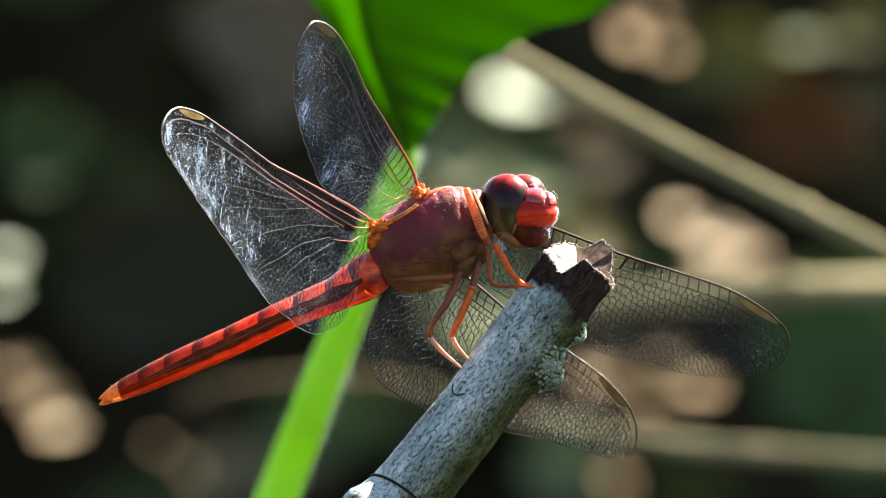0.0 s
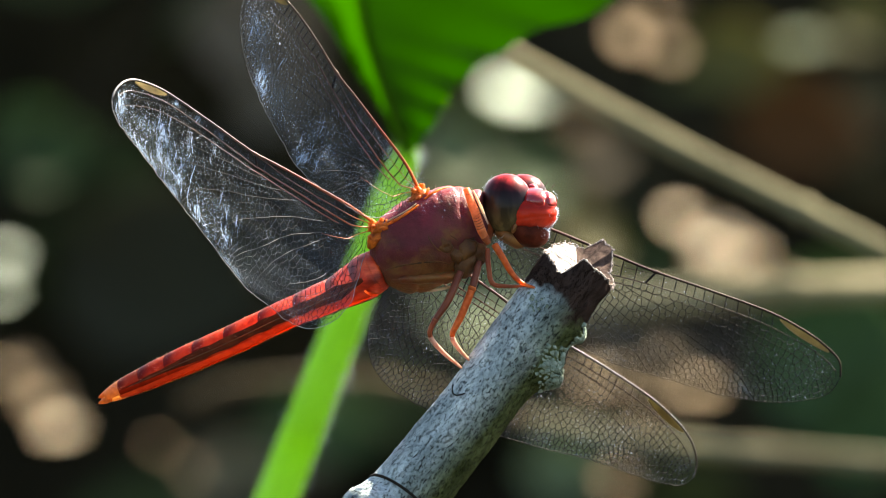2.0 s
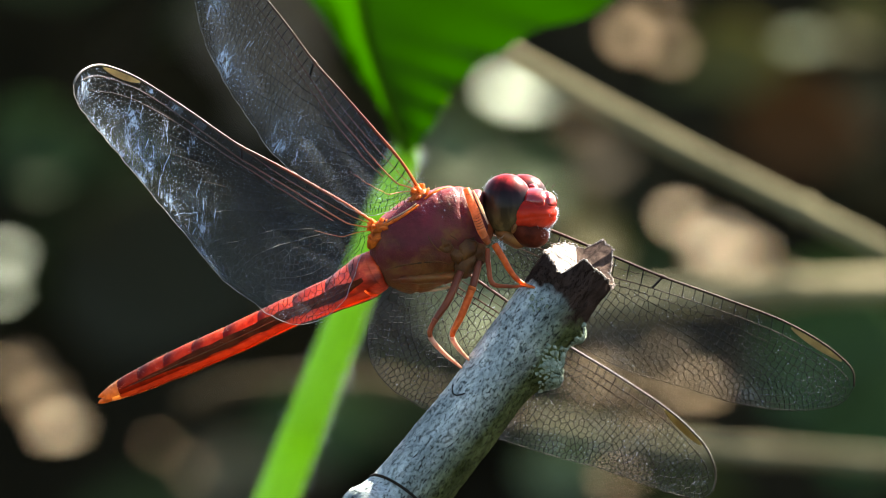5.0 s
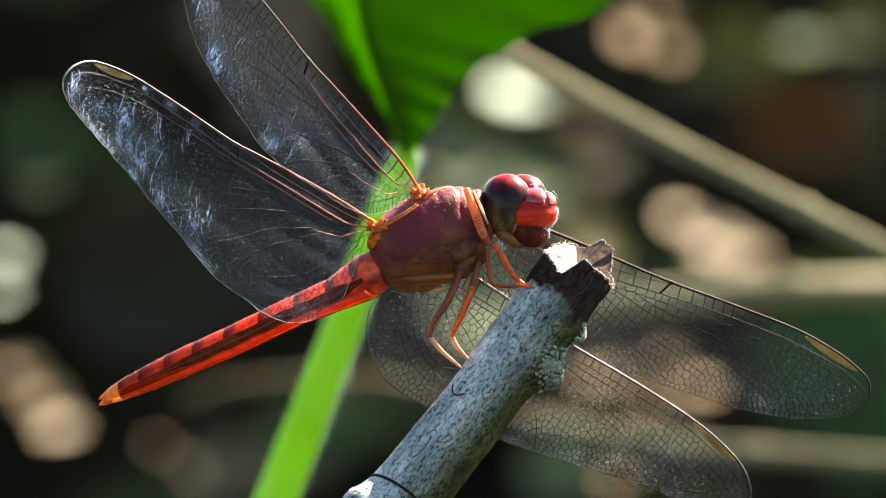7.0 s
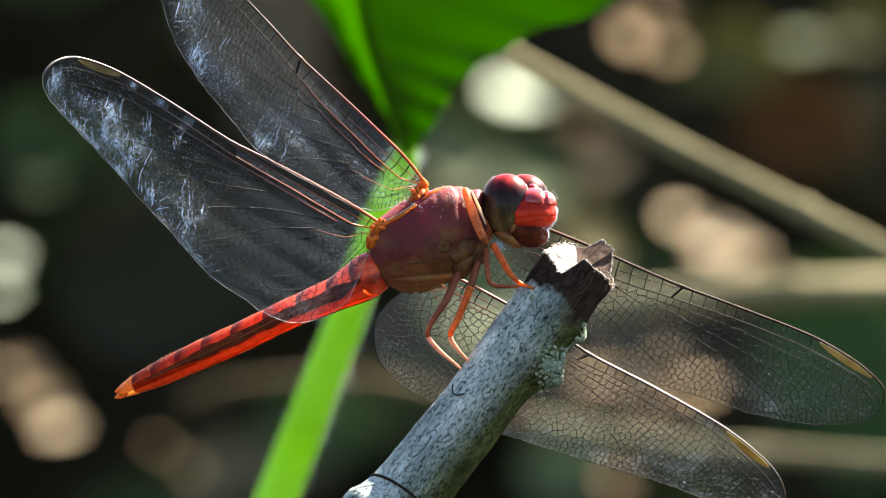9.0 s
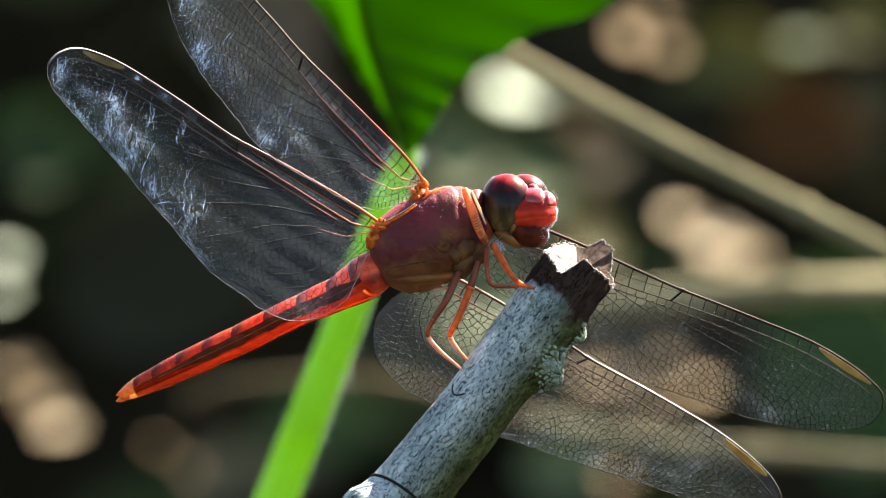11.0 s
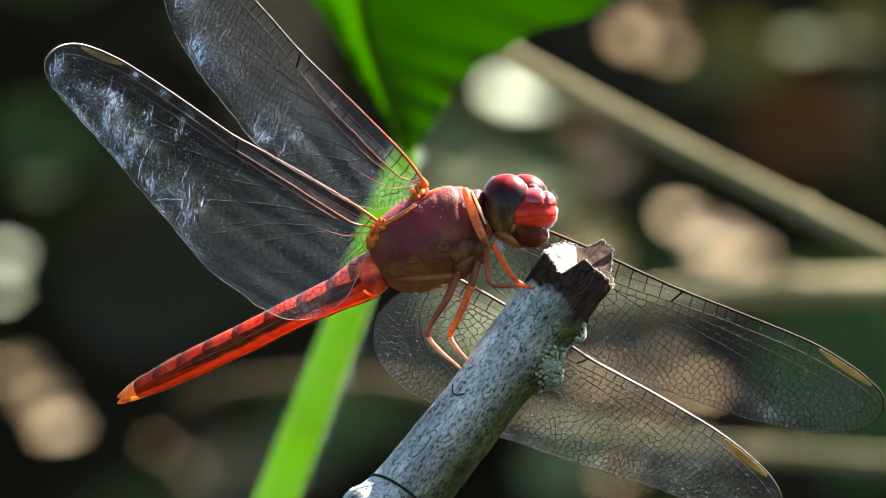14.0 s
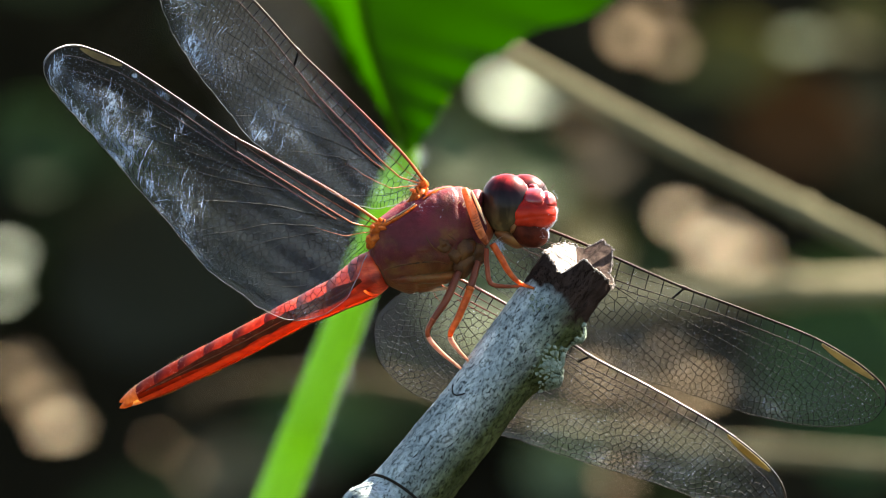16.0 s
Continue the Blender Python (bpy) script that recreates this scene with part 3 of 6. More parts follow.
def build_twig():
    ob = new("twig")
    ob.matrix_world = STAGE @ Matrix.Translation(TWIG_TOP * MM) @ TWIG_FRAME.to_4x4()
    tagged(ob, "broken grey lichen-covered twig with a jagged dark top", "twig")
    sides = 200
    zs = [-590, -400, -250, -150, -90, -60, -45, -36, -30, -28] + [-26 + 0.11 * i for i in range(220)]
    verts, faces = [], []

    def ring_point(a, z, inset=0.0):
        th = radians(a)
        c, s = math.cos(th), math.sin(th)
        r = twig_radius(z) - inset
        wob = 0.10 * noise.noise(Vector((c * 1.2, s * 1.2, z * 0.25))) + 0.05 * noise.noise(Vector((c * 5, s * 5, z * 0.9)))
        wob += 0.06 * noise.noise(Vector((c * 12, s * 12, z * 2.6))) + 0.05 * noise.noise(Vector((c * 26, s * 26, z * 5.0))) + 0.03 * noise.noise(Vector((c * 60, s * 60, z * 14.0)))
        if z > -2.2:
            wob += 0.22 * noise.noise(Vector((c * 3, s * 3, z * 1.6 + 7))) * min(1, (z + 2.2))
        turn = (a + 180) % 360 - 180
        knot = 0.55 * math.exp(-(((turn - 2) / 30) ** 2 + ((z + 2.8) / 0.6) ** 2)) + 1.05 * math.exp(-(((turn - 8) / 32) ** 2 + ((z + 6.1) / 1.1) ** 2)) + 0.4 * math.exp(-(((turn - 30) / 22) ** 2 + ((z + 5.0) / 1.2) ** 2))
        if z < -18.7:                       # swelling below the fibre
            q = min(1.0, (-18.7 - z) / 2.0)
            wob += 1.8 * q * q * (3 - 2 * q) * math.exp(-((a % 360 - 122) / 34) ** 2)
        bend = twig_bend(z)
        return Vector(((r + wob + knot) * c + bend, (r + wob + knot) * s, z))

    for z in zs:
        for k in range(sides):
            verts.append(ring_point(360 * k / sides, z) * MM)
    base = len(zs)
    for j in range(8):                      # the ragged collar up to the rim
        f = (j + 1) / 8
        for k in range(sides):
            a = 360 * k / sides
            top = rim_height(a) + 0.16 * noise.noise(Vector((k * 0.21, 2, 0))) + 0.10 * noise.noise(Vector((k * 0.6, 5, 0)))
            z = zs[-1] + (top - zs[-1]) * f
            verts.append(ring_point(a, z, 0.0 if j < 7 else 0.06) * MM)
    rows = base + 8
    for i in range(rows - 1):
        for k in range(sides):
            q = (k + 1) % sides
            faces.append((i * sides + k, i * sides + q, (i + 1) * sides + q, (i + 1) * sides + k))
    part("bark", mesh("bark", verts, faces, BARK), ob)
    # inside of the broken end: rotten wood coloured dark for its shade, and a split on one side coloured pale for the
    # sun
    def inner(name, mat, lo, hi, label, sink):
        verts, faces = [], []
        ks = [k for k in range(sides + 1) if lo <= 360 * k / sides <= hi]
        for j in range(9):
            f = j / 8
            for k in ks:
                a = 360 * k / sides
                th = radians(a)
                kk = k % sides
                top = rim_height(a % 360) + 0.16 * noise.noise(Vector((kk * 0.21, 2, 0))) + 0.10 * noise.noise(Vector((kk * 0.6, 5, 0)))
                edge = ring_point(a % 360, top, 0.06)
                g = (1 - f) ** (1.0 if mat is WOOD else 1.5)
                z = top * g + sink * (1 - g) + 0.3 * f * noise.noise(Vector((math.cos(th) * 3, math.sin(th) * 3, f * 4)))
                verts.append(Vector((edge.x * (1 - f), edge.y * (1 - f), z)) * MM)
        n = len(ks)
        for i in range(8):
            for k in range(n - 1):
                faces.append((i * n + k, i * n + k + 1, (i + 1) * n + k + 1, (i + 1) * n + k))
        part(name, mesh(name, verts, faces, mat), ob, label)

    inner("rotten_wood", SHADED_ROTTEN, 0, 102, "rotten wood of the broken end, darkened for shade", 0.7)
    inner("fresh_split", WOOD, 102, 246, "split wood of the broken end, pale for the sun on it", 0.7)
    inner("rotten_wood", SHADED_ROTTEN, 246, 360, "rotten wood of the broken end, darkened for shade", 0.7)
    # lichen cushions along one side
    rnd = random.Random(4)
    for cz, ca, spread, count in ((-2.8, 4, 0.6, 130), (-5.0, 14, 1.2, 230), (-6.3, 10, 0.8, 200), (-5.6, 40, 0.9, 120), (-2.9, 118, 0.7, 40)):
        pieces = []
        for _ in range(count):
            z = cz + rnd.gauss(0, spread * 0.55)
            a = ca + rnd.gauss(0, 14 * spread)
            p = ring_point(a % 360, z)
            r = (0.03 + 0.19 * rnd.random() ** 2) * (0.55 if ca > 60 else 1.0)
            pieces.append(blob(p, (r, r * rnd.uniform(0.7, 1.2), r * rnd.uniform(0.6, 1.1)), segs=8, rings=5, lumps=0.8, lump_size=0.12))
        part("lichen", mesh("lichen", *join(pieces), LICHEN), ob, "pale green crusty lichen cushion", "stuff")
    # pale ridge added along the rim to show its sunlit crest
    crest = []
    for k in range(sides + 1):
        a = 360 * (k % sides) / sides
        kk = k % sides
        top = rim_height(a) + 0.16 * noise.noise(Vector((kk * 0.21, 2, 0))) + 0.10 * noise.noise(Vector((kk * 0.6, 5, 0)))
        p = ring_point(a, top, 0.03)
        crest.append((p.x, p.y, p.z + 0.02))
    part("splintered_rim", mesh("splintered_rim", *tube(crest, [max(0.008, 0.13 * noise.noise(Vector((k * 0.43, 0, 0))) + 0.04) for k in range(sides + 1)], 6), WOOD), ob, "pale splintered ridge for the sunlit edge of the break")
    crumbs = []
    for _ in range(260):
        q = Vector(crest[rnd.randrange(sides)])
        r = 0.02 + 0.06 * rnd.random() ** 3
        crumbs.append(blob(q + Vector((rnd.gauss(0, 0.07), rnd.gauss(0, 0.07), rnd.gauss(0.0, 0.07))), (r, r * rnd.uniform(0.6, 1.2), r * rnd.uniform(0.6, 1.6)), segs=6, rings=4, lumps=0.4, lump_size=0.05))
    part("crumbs", mesh("crumbs", *join(crumbs), WOOD), ob, "pale crumbs of wood along the break", "stuff")
    # black crust flecks standing on the bark
    flecks = []
    for _ in range(2600):
        z, a = rnd.uniform(-21.5, 0.2), rnd.uniform(-30, 210) % 360
        p = ring_point(a, z)
        if noise.noise(Vector((p.x * 1.6, p.y * 1.6, p.z * 0.5))) + 0.3 * rnd.random() < 0.12 + (0.0 if p.x < 0.5 else -0.15):
            continue
        out = Vector((p.x, p.y, 0)).normalized()
        across = Vector((-out.y, out.x, 0))
        r = 0.010 + 0.045 * rnd.random() ** 3
        l = r * rnd.uniform(1.0, 4.5)
        c = p + out * 0.015
        v = [c + across * r, c + Vector((0, 0, l)), c - across * r, c - Vector((0, 0, l)), c + out * r * 0.7]
        flecks.append(([q * MM for q in v], [(0, 1, 4), (1, 2, 4), (2, 3, 4), (3, 0, 4)]))
    part("black_crust", mesh("black_crust", *join(flecks), CRACK, False), ob, "black flecks of crust on the bark", "stuff")
    # a dark fibre round the lower stem
    loop = []
    for i in range(40):
        a = 20 + 165 * i / 39
        p = ring_point(a, -19.0 + 0.8 * math.sin(radians(a)))
        loop.append((p.x * 1.012, p.y * 1.012, p.z))
    part("fibre", mesh("fibre", *tube(loop, [0.11] * 40, 6), CRACK), ob, "dark fibre wound round the twig")
    bit = [ring_point(118 + 3 * i, -10.5 - 0.5 * math.sin(i / 11 * 3.1)) * 1.01 for i in range(12)]
    part("crack", mesh("crack", *tube([tuple(q) for q in bit], [0.05] * 12, 5), CRACK), ob, "dark hooked crack in the bark")
    return ob


twig = build_twig()

# ---- the dragonfly ----
dragonfly = new("dragonfly")
dragonfly.matrix_world = STAGE
tagged(dragonfly, "red dragonfly with clear spread wings perched on the twig", "dragonfly")


def ridge(points, r, mat, name, parent, label=""):
    p = smooth_path(points, 6)
    return part(name, mesh(name, *tube(p, [r * (0.55 + 0.45 * math.sin(math.pi * i / (len(p) - 1))) for i in range(len(p))], 7), mat), parent, label)


def build_thorax():
    def shape(v):
        # flatter towards the rear, a steep shoulder in front, keeled below
        v.z *= 1.0 - 0.06 * (v.x / 4.2)
        seam = sum(math.exp(-((v.x - 0.45 * v.z - c0) / 0.14) ** 2) for c0 in (-1.5, 0.5, 2.1)) + 0.8 * math.exp(-((v.z + 0.9 + 0.25 * v.x) / 0.15) ** 2)
        v *= 1.0 - 0.032 * min(1.0, seam)
        if v.z < 0:
            v.y *= 1.0 + 0.16 * v.z / 3.4
        return v

    c = (-3.33, -0.00, 0.73)
    th = part("thorax", mesh("thorax", *blob(c, (4.3, 2.9, 3.15), (0, -30, 6), 2.3, 120, 72, 0.04, 1.1, shape), THORAX), dragonfly, "maroon thorax with brown flanks")
    skin = BVHTree.FromPolygons([v.co for v in th.data.vertices], [tuple(p.vertices) for p in th.data.polygons])

    def on_side(p, sink=0.0):
        """The place on the near flank straight behind or before p."""
        hit = skin.ray_cast(Vector((p[0], -20.0, p[2])) * MM, Vector((0, 1, 0)))[0]
        return p if hit is None else (p[0], hit.y / MM + sink, p[2])

    # side plates with raised seams
    for seam, r in ((((-6.81, -0.00, -1.53), (-5.55, -0.00, -1.15), (-4.21, -0.00, -0.92), (-2.87, -0.00, -0.84), (-1.91, -0.00, -1.15)), 0.085), (((-3.75, -0.00, 1.15), (-3.56, -0.00, 0.61), (-3.06, -0.00, 0.00), (-2.30, -0.00, -0.46)), 0.075),
                    (((-2.60, -0.00, 1.07), (-1.91, -0.00, 0.77), (-1.22, -0.00, 0.15)), 0.06)):
        ridge([on_side(q, 0.05) for q in smooth_path(seam, 3).tolist()], r, FLANK, "side_ridge", th)
    # pale tube standing for the line of sun along the belly
    ridge(((-4.29, 0.23, -2.72), (-3.25, -0.00, -2.76), (-1.99, -0.15, -2.60)), 0.13, HAIR, "belly_rim", th, "pale ridge for the sunlit lower rim")
    for px in ((-1.00, -1.91, -0.00), (-0.27, -1.53, -0.46), (-1.15, -1.76, -1.07)):
        part("leg_base", mesh("leg_base", *blob(px, (0.7, 0.5, 0.9), (0, 24, 0), 2.0, 28, 20, 0.35, 0.6), FLANK), th)
    part("neck", mesh("neck", *blob((0.08, -0.00, 1.53), (0.9, 1.3, 1.3), segs=18, rings=12), LEG_BROWN), th)
    part("collar", mesh("collar", *blob((-0.46, -0.00, 3.06), (0.7, 1.9, 1.05), (0, 25, 0), segs=20, rings=12), THORAX), th)
    part("belly_plate", mesh("belly_plate", *blob((-3.56, -1.05, -1.95), (2.5, 1.45, 0.42), (0, -4, 0), 2.2, 48, 24, 0.12, 0.6), THORAX), th, "yellow-brown underside plate")
    for p, r, turn in (((-1.91, -2.76, -0.38), (1.3, 0.3, 0.55), 18), ((-1.00, -2.53, 0.23), (0.6, 0.35, 0.7), 0), ((-2.68, -2.53, 0.46), (0.8, 0.26, 0.6), 40)):
        part("side_plate", mesh("side_plate", *blob(on_side(p, 0.20), r, (0, turn, 0), 2.0, 48, 34, 0.45, 0.4), FLANK), th, "olive brown side plate")
    # fine down over the back
    rnd = random.Random(8)
    hairs = []
    for _ in range(420):
        a = rnd.uniform(-0.2, 1.0)
        px = 690 + 160 * rnd.random()
        u = (px - 763) * 0.03827
        y = rnd.uniform(-2.2, 2.2)
        z = math.sqrt(max(0.02, 1 - (u / 4.2) ** 2 - (y / 3.2) ** 2)) * 3.1
        p = Vector(c) + Vector((u, y, z + 0.22 * u))
        d = Vector((u * 0.3 + rnd.gauss(0, 0.25), y * 0.3 + rnd.gauss(0, 0.25), 1))
        hairs.append(spike(p - d.normalized() * 0.15, d, rnd.uniform(0.35, 0.7), 0.012))
    part("down", mesh("down", *join(hairs), HAIR), th, "fine pale hairs", "stuff")
    dust = []
    for _ in range(80):
        k = rnd.random()
        px, py = 735 + 75 * k + rnd.gauss(0, 9), 370 - 38 * k + rnd.gauss(0, 9)
        u, v = (px - 763) * 0.03827, (421 - py) * 0.03827
        q = on_side((c[0] + u, 0.0, c[2] + v))
        if q[1] < -0.2:
            dust.append(blob(q, [rnd.uniform(0.010, 0.022) + 0.03 * rnd.random() ** 4] * 3, segs=6, rings=4))
    part("dust", mesh("dust", *join(dust), SPECK), th, "pale dust specks", "stuff")
    tuft = []
    for _ in range(140):
        q = Vector((1.22, -1.68, 0.15)) + Vector((rnd.gauss(0, 0.22), rnd.gauss(0, 0.2), rnd.gauss(0, 0.24)))
        tuft.append(spike(q, (rnd.gauss(0.5, 0.7), rnd.gauss(0, 0.6), rnd.gauss(0, 0.8)), rnd.uniform(0.12, 0.4), 0.014))
    part("tuft", mesh("tuft", *join(tuft), SPECK), th, "white fluff under the neck", "stuff")
    # wing roots
    for centre, n in (((-4.13, -0.99, 3.44), 24), ((-6.81, -1.22, 1.38), 24), ((-7.11, -1.30, 0.61), 12), ((-2.30, 1.91, 2.99), 4), ((-4.02, 1.99, 0.00), 4)):
        pieces = []
        for i in range(n):
            q = Vector(centre) + Vector((rnd.gauss(0, 0.30), rnd.gauss(0, 0.25), rnd.gauss(0, 0.30)))
            pieces.append(blob(q, (rnd.uniform(0.15, 0.42), rnd.uniform(0.12, 0.26), rnd.uniform(0.10, 0.26)), (0, rnd.uniform(-80, 80), rnd.uniform(-40, 40)), segs=12, rings=8, lumps=0.6, lump_size=0.2))
        pieces.append(blob(centre, (0.75, 0.45, 0.5), (0, -35, 0), segs=14, rings=9, lumps=0.5, lump_size=0.3))
        part("wing_root", mesh("wing_root", *join(pieces), ROOT), th, "orange wing hinge plates")
    for rail, r, mat, name, label in ((((-7.12, -0.00, 1.15), (-6.28, -0.00, 1.72), (-5.43, -0.00, 2.18), (-4.29, -0.00, 2.98)), 0.12, ROOT, "wing_rail", "orange ridge between the wing roots"),
                                      (((-6.81, -0.00, 1.61), (-6.12, -0.00, 2.03), (-5.28, -0.00, 2.49), (-4.44, -0.00, 3.06)), 0.07, HAIR, "wing_seam", "pale seam under the forewing"),
                                      (((-3.90, -0.00, 3.37), (-3.29, -0.00, 3.79), (-2.53, -0.00, 4.09), (-1.91, -0.00, 4.21)), 0.10, ROOT, "wing_rail", "orange ridge before the forewing root")):
        ridge([on_side(q, -0.03) for q in rail], r, mat, name, th, label)
    return th


build_thorax()

HEAD_AT = Vector((0.69, -0.38, 2.10))


def build_head():
    head = new("head")
    head.parent = dragonfly
    head.location = HEAD_AT * MM
    o = HEAD_AT

    def at(p):
        return tuple(Vector(p) - o)

    def eye(name, c, r, turn):
        v, f = blob((0, 0, 0), r, turn, 2.1, 48, 32)
        e = part(name, mesh(name, v, f, EYE_SKIN), head, "dark glossy compound eye with a red cap")
        e.location = Vector(at(c)) * MM

    eye("eye", (1.80, -0.46, 3.06), (1.74, 1.62, 2.04), (0, -6, 0))
    eye("eye", (2.99, 1.30, 3.37), (1.66, 1.5, 1.70), (0, 8, 0))
    part("skull", mesh("skull", *blob(at((2.22, 0.31, 1.84)), (1.5, 1.5, 1.5), (0, -10, 0), segs=24, rings=16), MOUTH), head)

    def brow(v):
        # two lobes parted by a furrow, with a shallow crease below
        v = v * (1.0 - 0.15 * math.exp(-((v.x - 0.42) / 0.13) ** 2))
        return v

    def cheek(v):
        return v * (1.0 - 0.035 * math.exp(-((v.z + 0.25 + 0.06 * v.x * v.x) / 0.07) ** 2) - 0.03 * math.exp(-((v.z - 0.32 + 0.1 * v.x) / 0.06) ** 2))

    part("face", mesh("face", *blob(at((3.47, -0.66, 2.41)), (1.72, 1.60, 1.32), (0, -6, 0), 2.1, 64, 48, 0.05, 0.6, cheek), FACE_MASK), head, "glossy orange-red face")
    part("forehead", mesh("forehead", *blob(at((3.74, -0.28, 3.19)), (1.45, 1.84, 0.98), (0, 8, 8), 2.0, 72, 48, 0.03, 0.5, brow), FACE), head, "glossy red forehead of two lobes")
    part("crown", mesh("crown", *blob(at((3.60, 0.08, 4.13)), (0.40, 0.6, 0.30), (0, 20, 0), segs=18, rings=12), FACE), head, "small dark red bump between the eyes")
    part("upper_lip", mesh("upper_lip", *blob(at((3.33, -0.69, 1.07)), (1.28, 1.35, 0.98), (0, 14, 0), 2.15, 40, 26, 0.05, 0.5), MOUTH), head, "dark brown lip")
    part("jaw", mesh("jaw", *blob(at((2.03, -0.38, 0.73)), (1.15, 1.0, 0.50), (0, 26, 0), 2.2, 28, 18, 0.12, 0.5), JAW), head, "brown jaw")
    part("cheek_spot", mesh("cheek_spot", *blob(at((2.24, -1.44, 1.46)), (0.20, 0.26, 0.42), (0, 20, 0), segs=14, rings=10), JAW), head, "pale spot at the corner of the mouth")
    ridge([at((4.67, -0.38, 3.90)), at((4.90, -0.46, 4.25)), at((5.05, -0.54, 4.44))], 0.022, BRISTLE, "feeler", head)
    ridge([at((4.13, -1.15, 3.90)), at((4.36, -1.30, 4.36)), at((4.51, -1.38, 4.59))], 0.022, BRISTLE, "feeler", head)
    rnd = random.Random(5)
    hairs = []
    for c, r, lo, hi, count, long in (((3.71, -0.61, 2.45), (1.50, 1.52, 1.32), -0.9, 0.3, 190, 0.20), ((3.33, -0.69, 1.07), (1.28, 1.35, 0.98), -0.5, 0.9, 190, 0.24), ((3.86, -0.69, 3.40), (1.36, 1.42, 0.86), -0.4, 1.0, 12, 0.16)):
        for _ in range(count):
            th, q = rnd.uniform(lo, hi), abs(rnd.gauss(0, 0.5)) - 0.25
            n = Vector((math.cos(th) * math.cos(q), -math.sin(q), math.sin(th) * math.cos(q)))
            p = Vector(at(c)) + Vector((n.x * r[0], n.y * r[1], n.z * r[2]))
            d = n + Vector((rnd.gauss(0, 0.35), rnd.gauss(0, 0.35), rnd.gauss(0, 0.35)))
            hairs.append(spike(p * 0.99, d, rnd.uniform(0.3, 1.2) * long, 0.011))
    for _ in range(60):
        th = rnd.uniform(2.0, 3.9)
        p = Vector(at((1.68, 0.31, 3.14))) + Vector((1.6 * math.cos(th), 0.3, 1.9 * math.sin(th)))
        hairs.append(spike(p, (math.cos(th), rnd.gauss(0, 0.4), math.sin(th) + 0.3), rnd.uniform(0.1, 0.3), 0.008))
    part("hair_fringe", mesh("hair_fringe", *join(hairs), SPECK), head, "pale hairs fringing the face", "stuff")
    return head


head = build_head()


def build_leg(points, radii, thigh, shin, split, label, spines=10, seed=1, flat=1.0, foot=0.0):
    """One leg: thigh and shin (from point number split on) with a knee between, a paler foot from point number foot on, and bristles along all."""
    p = smooth_path([(*q, r) for q, r in zip(points, radii)], 8)
    cut = int((len(p) - 1) * split / (len(points) - 1))
    leg = part("leg", mesh("leg", *tube(p[:cut + 1, :3], p[:cut + 1, 3] * 0.88, 12, flat), thigh), dragonfly, label)
    end = int((len(p) - 1) * foot / (len(points) - 1)) if foot else len(p) - 1
    part("shin", mesh("shin", *tube(p[cut:end + 1, :3], p[cut:end + 1, 3] * 0.82, 12), shin), leg)
    if foot:
        part("foot", mesh("foot", *tube(p[end:, :3], p[end:, 3] * 0.86, 12), FOOT), leg, "pale pinkish foot")
    part("knee", mesh("knee", *blob(p[cut, :3], [p[cut, 3] * 0.98] * 3, segs=14, rings=10), shin), leg)
    rnd = random.Random(seed)
    hairs = []
    for i in range(spines * 2):
        q = p[int(rnd.uniform(0.1, 0.95) * (len(p) - 1))]
        d = Vector((rnd.gauss(0, 1), rnd.gauss(0, 1), rnd.gauss(-0.5, 0.6)))
        hairs.append(spike(q[:3], d, q[3] + rnd.uniform(0.25, 0.55), 0.022))
    part("spines", mesh("spines", *join(hairs), BRISTLE), leg, kind="stuff")
    return leg


fore = build_leg(((-1.07, -2.22, 4.05), (-0.69, -2.68, 2.98), (-0.23, -2.83, 1.68), (0.07, -2.53, 0.99), (0.46, -2.30, 0.38)), (0.26, 0.33, 0.35, 0.32, 0.22), LEG_PALE, LEG_BROWN, 3.4, "orange front leg folded behind the head", 8, 1)
for k in range(14):
    q = k / 13
    a, b = Vector((-1.23, -2.53, 3.67)).lerp(Vector((-0.46, -3.14, 1.30)), q), Vector((-0.65, -2.68, 3.82)).lerp(Vector((0.19, -3.29, 1.60)), q)
    ridge((tuple(a), tuple(a.lerp(b, 0.5) + Vector((0, -0.10, -0.08))), tuple(b)), 0.017, BRISTLE, "comb_bristle", fore)
# pale ridge drawn in place of sunlight on the leg's edge
ridge(((-0.61, -2.37, 3.97), (-0.16, -2.76, 2.98), (0.38, -2.83, 1.68)), 0.10, HAIR, "pale_edge", fore, "pale ridge for the sunlit edge")
build_leg(((0.84, -2.30, 0.31), (1.37, -2.53, -0.57), (1.98, -2.60, -1.61), (2.67, -2.68, -2.29), (3.62, -2.95, -2.67)), (0.26, 0.25, 0.22, 0.17, 0.10), LEG_ORANGE, LEG_ORANGE, 2.6, "orange front leg gripping the twig", 10, 2)
build_leg(((0.38, -1.53, -0.00), (0.46, -1.91, -1.15), (0.69, -2.14, -2.29), (1.60, -2.37, -2.52), (3.13, -2.70, -2.48)), (0.22, 0.20, 0.19, 0.16, 0.09), LEG_BROWN, LEG_BROWN, 2.0, "brown front leg gripping the twig", 10, 3)
build_leg(((-0.16, -1.91, -0.84), (-0.69, -2.37, -2.68), (-1.46, -2.53, -4.59), (-2.03, -2.45, -5.81), (-1.61, -2.2, -6.69), (-0.74, -1.75, -7.64)), (0.25, 0.30, 0.29, 0.22, 0.17, 0.10), LEG_DUSK, LEG_ORANGE, 1.0, "orange middle leg reaching down to the twig", 14, 4, foot=3.2)
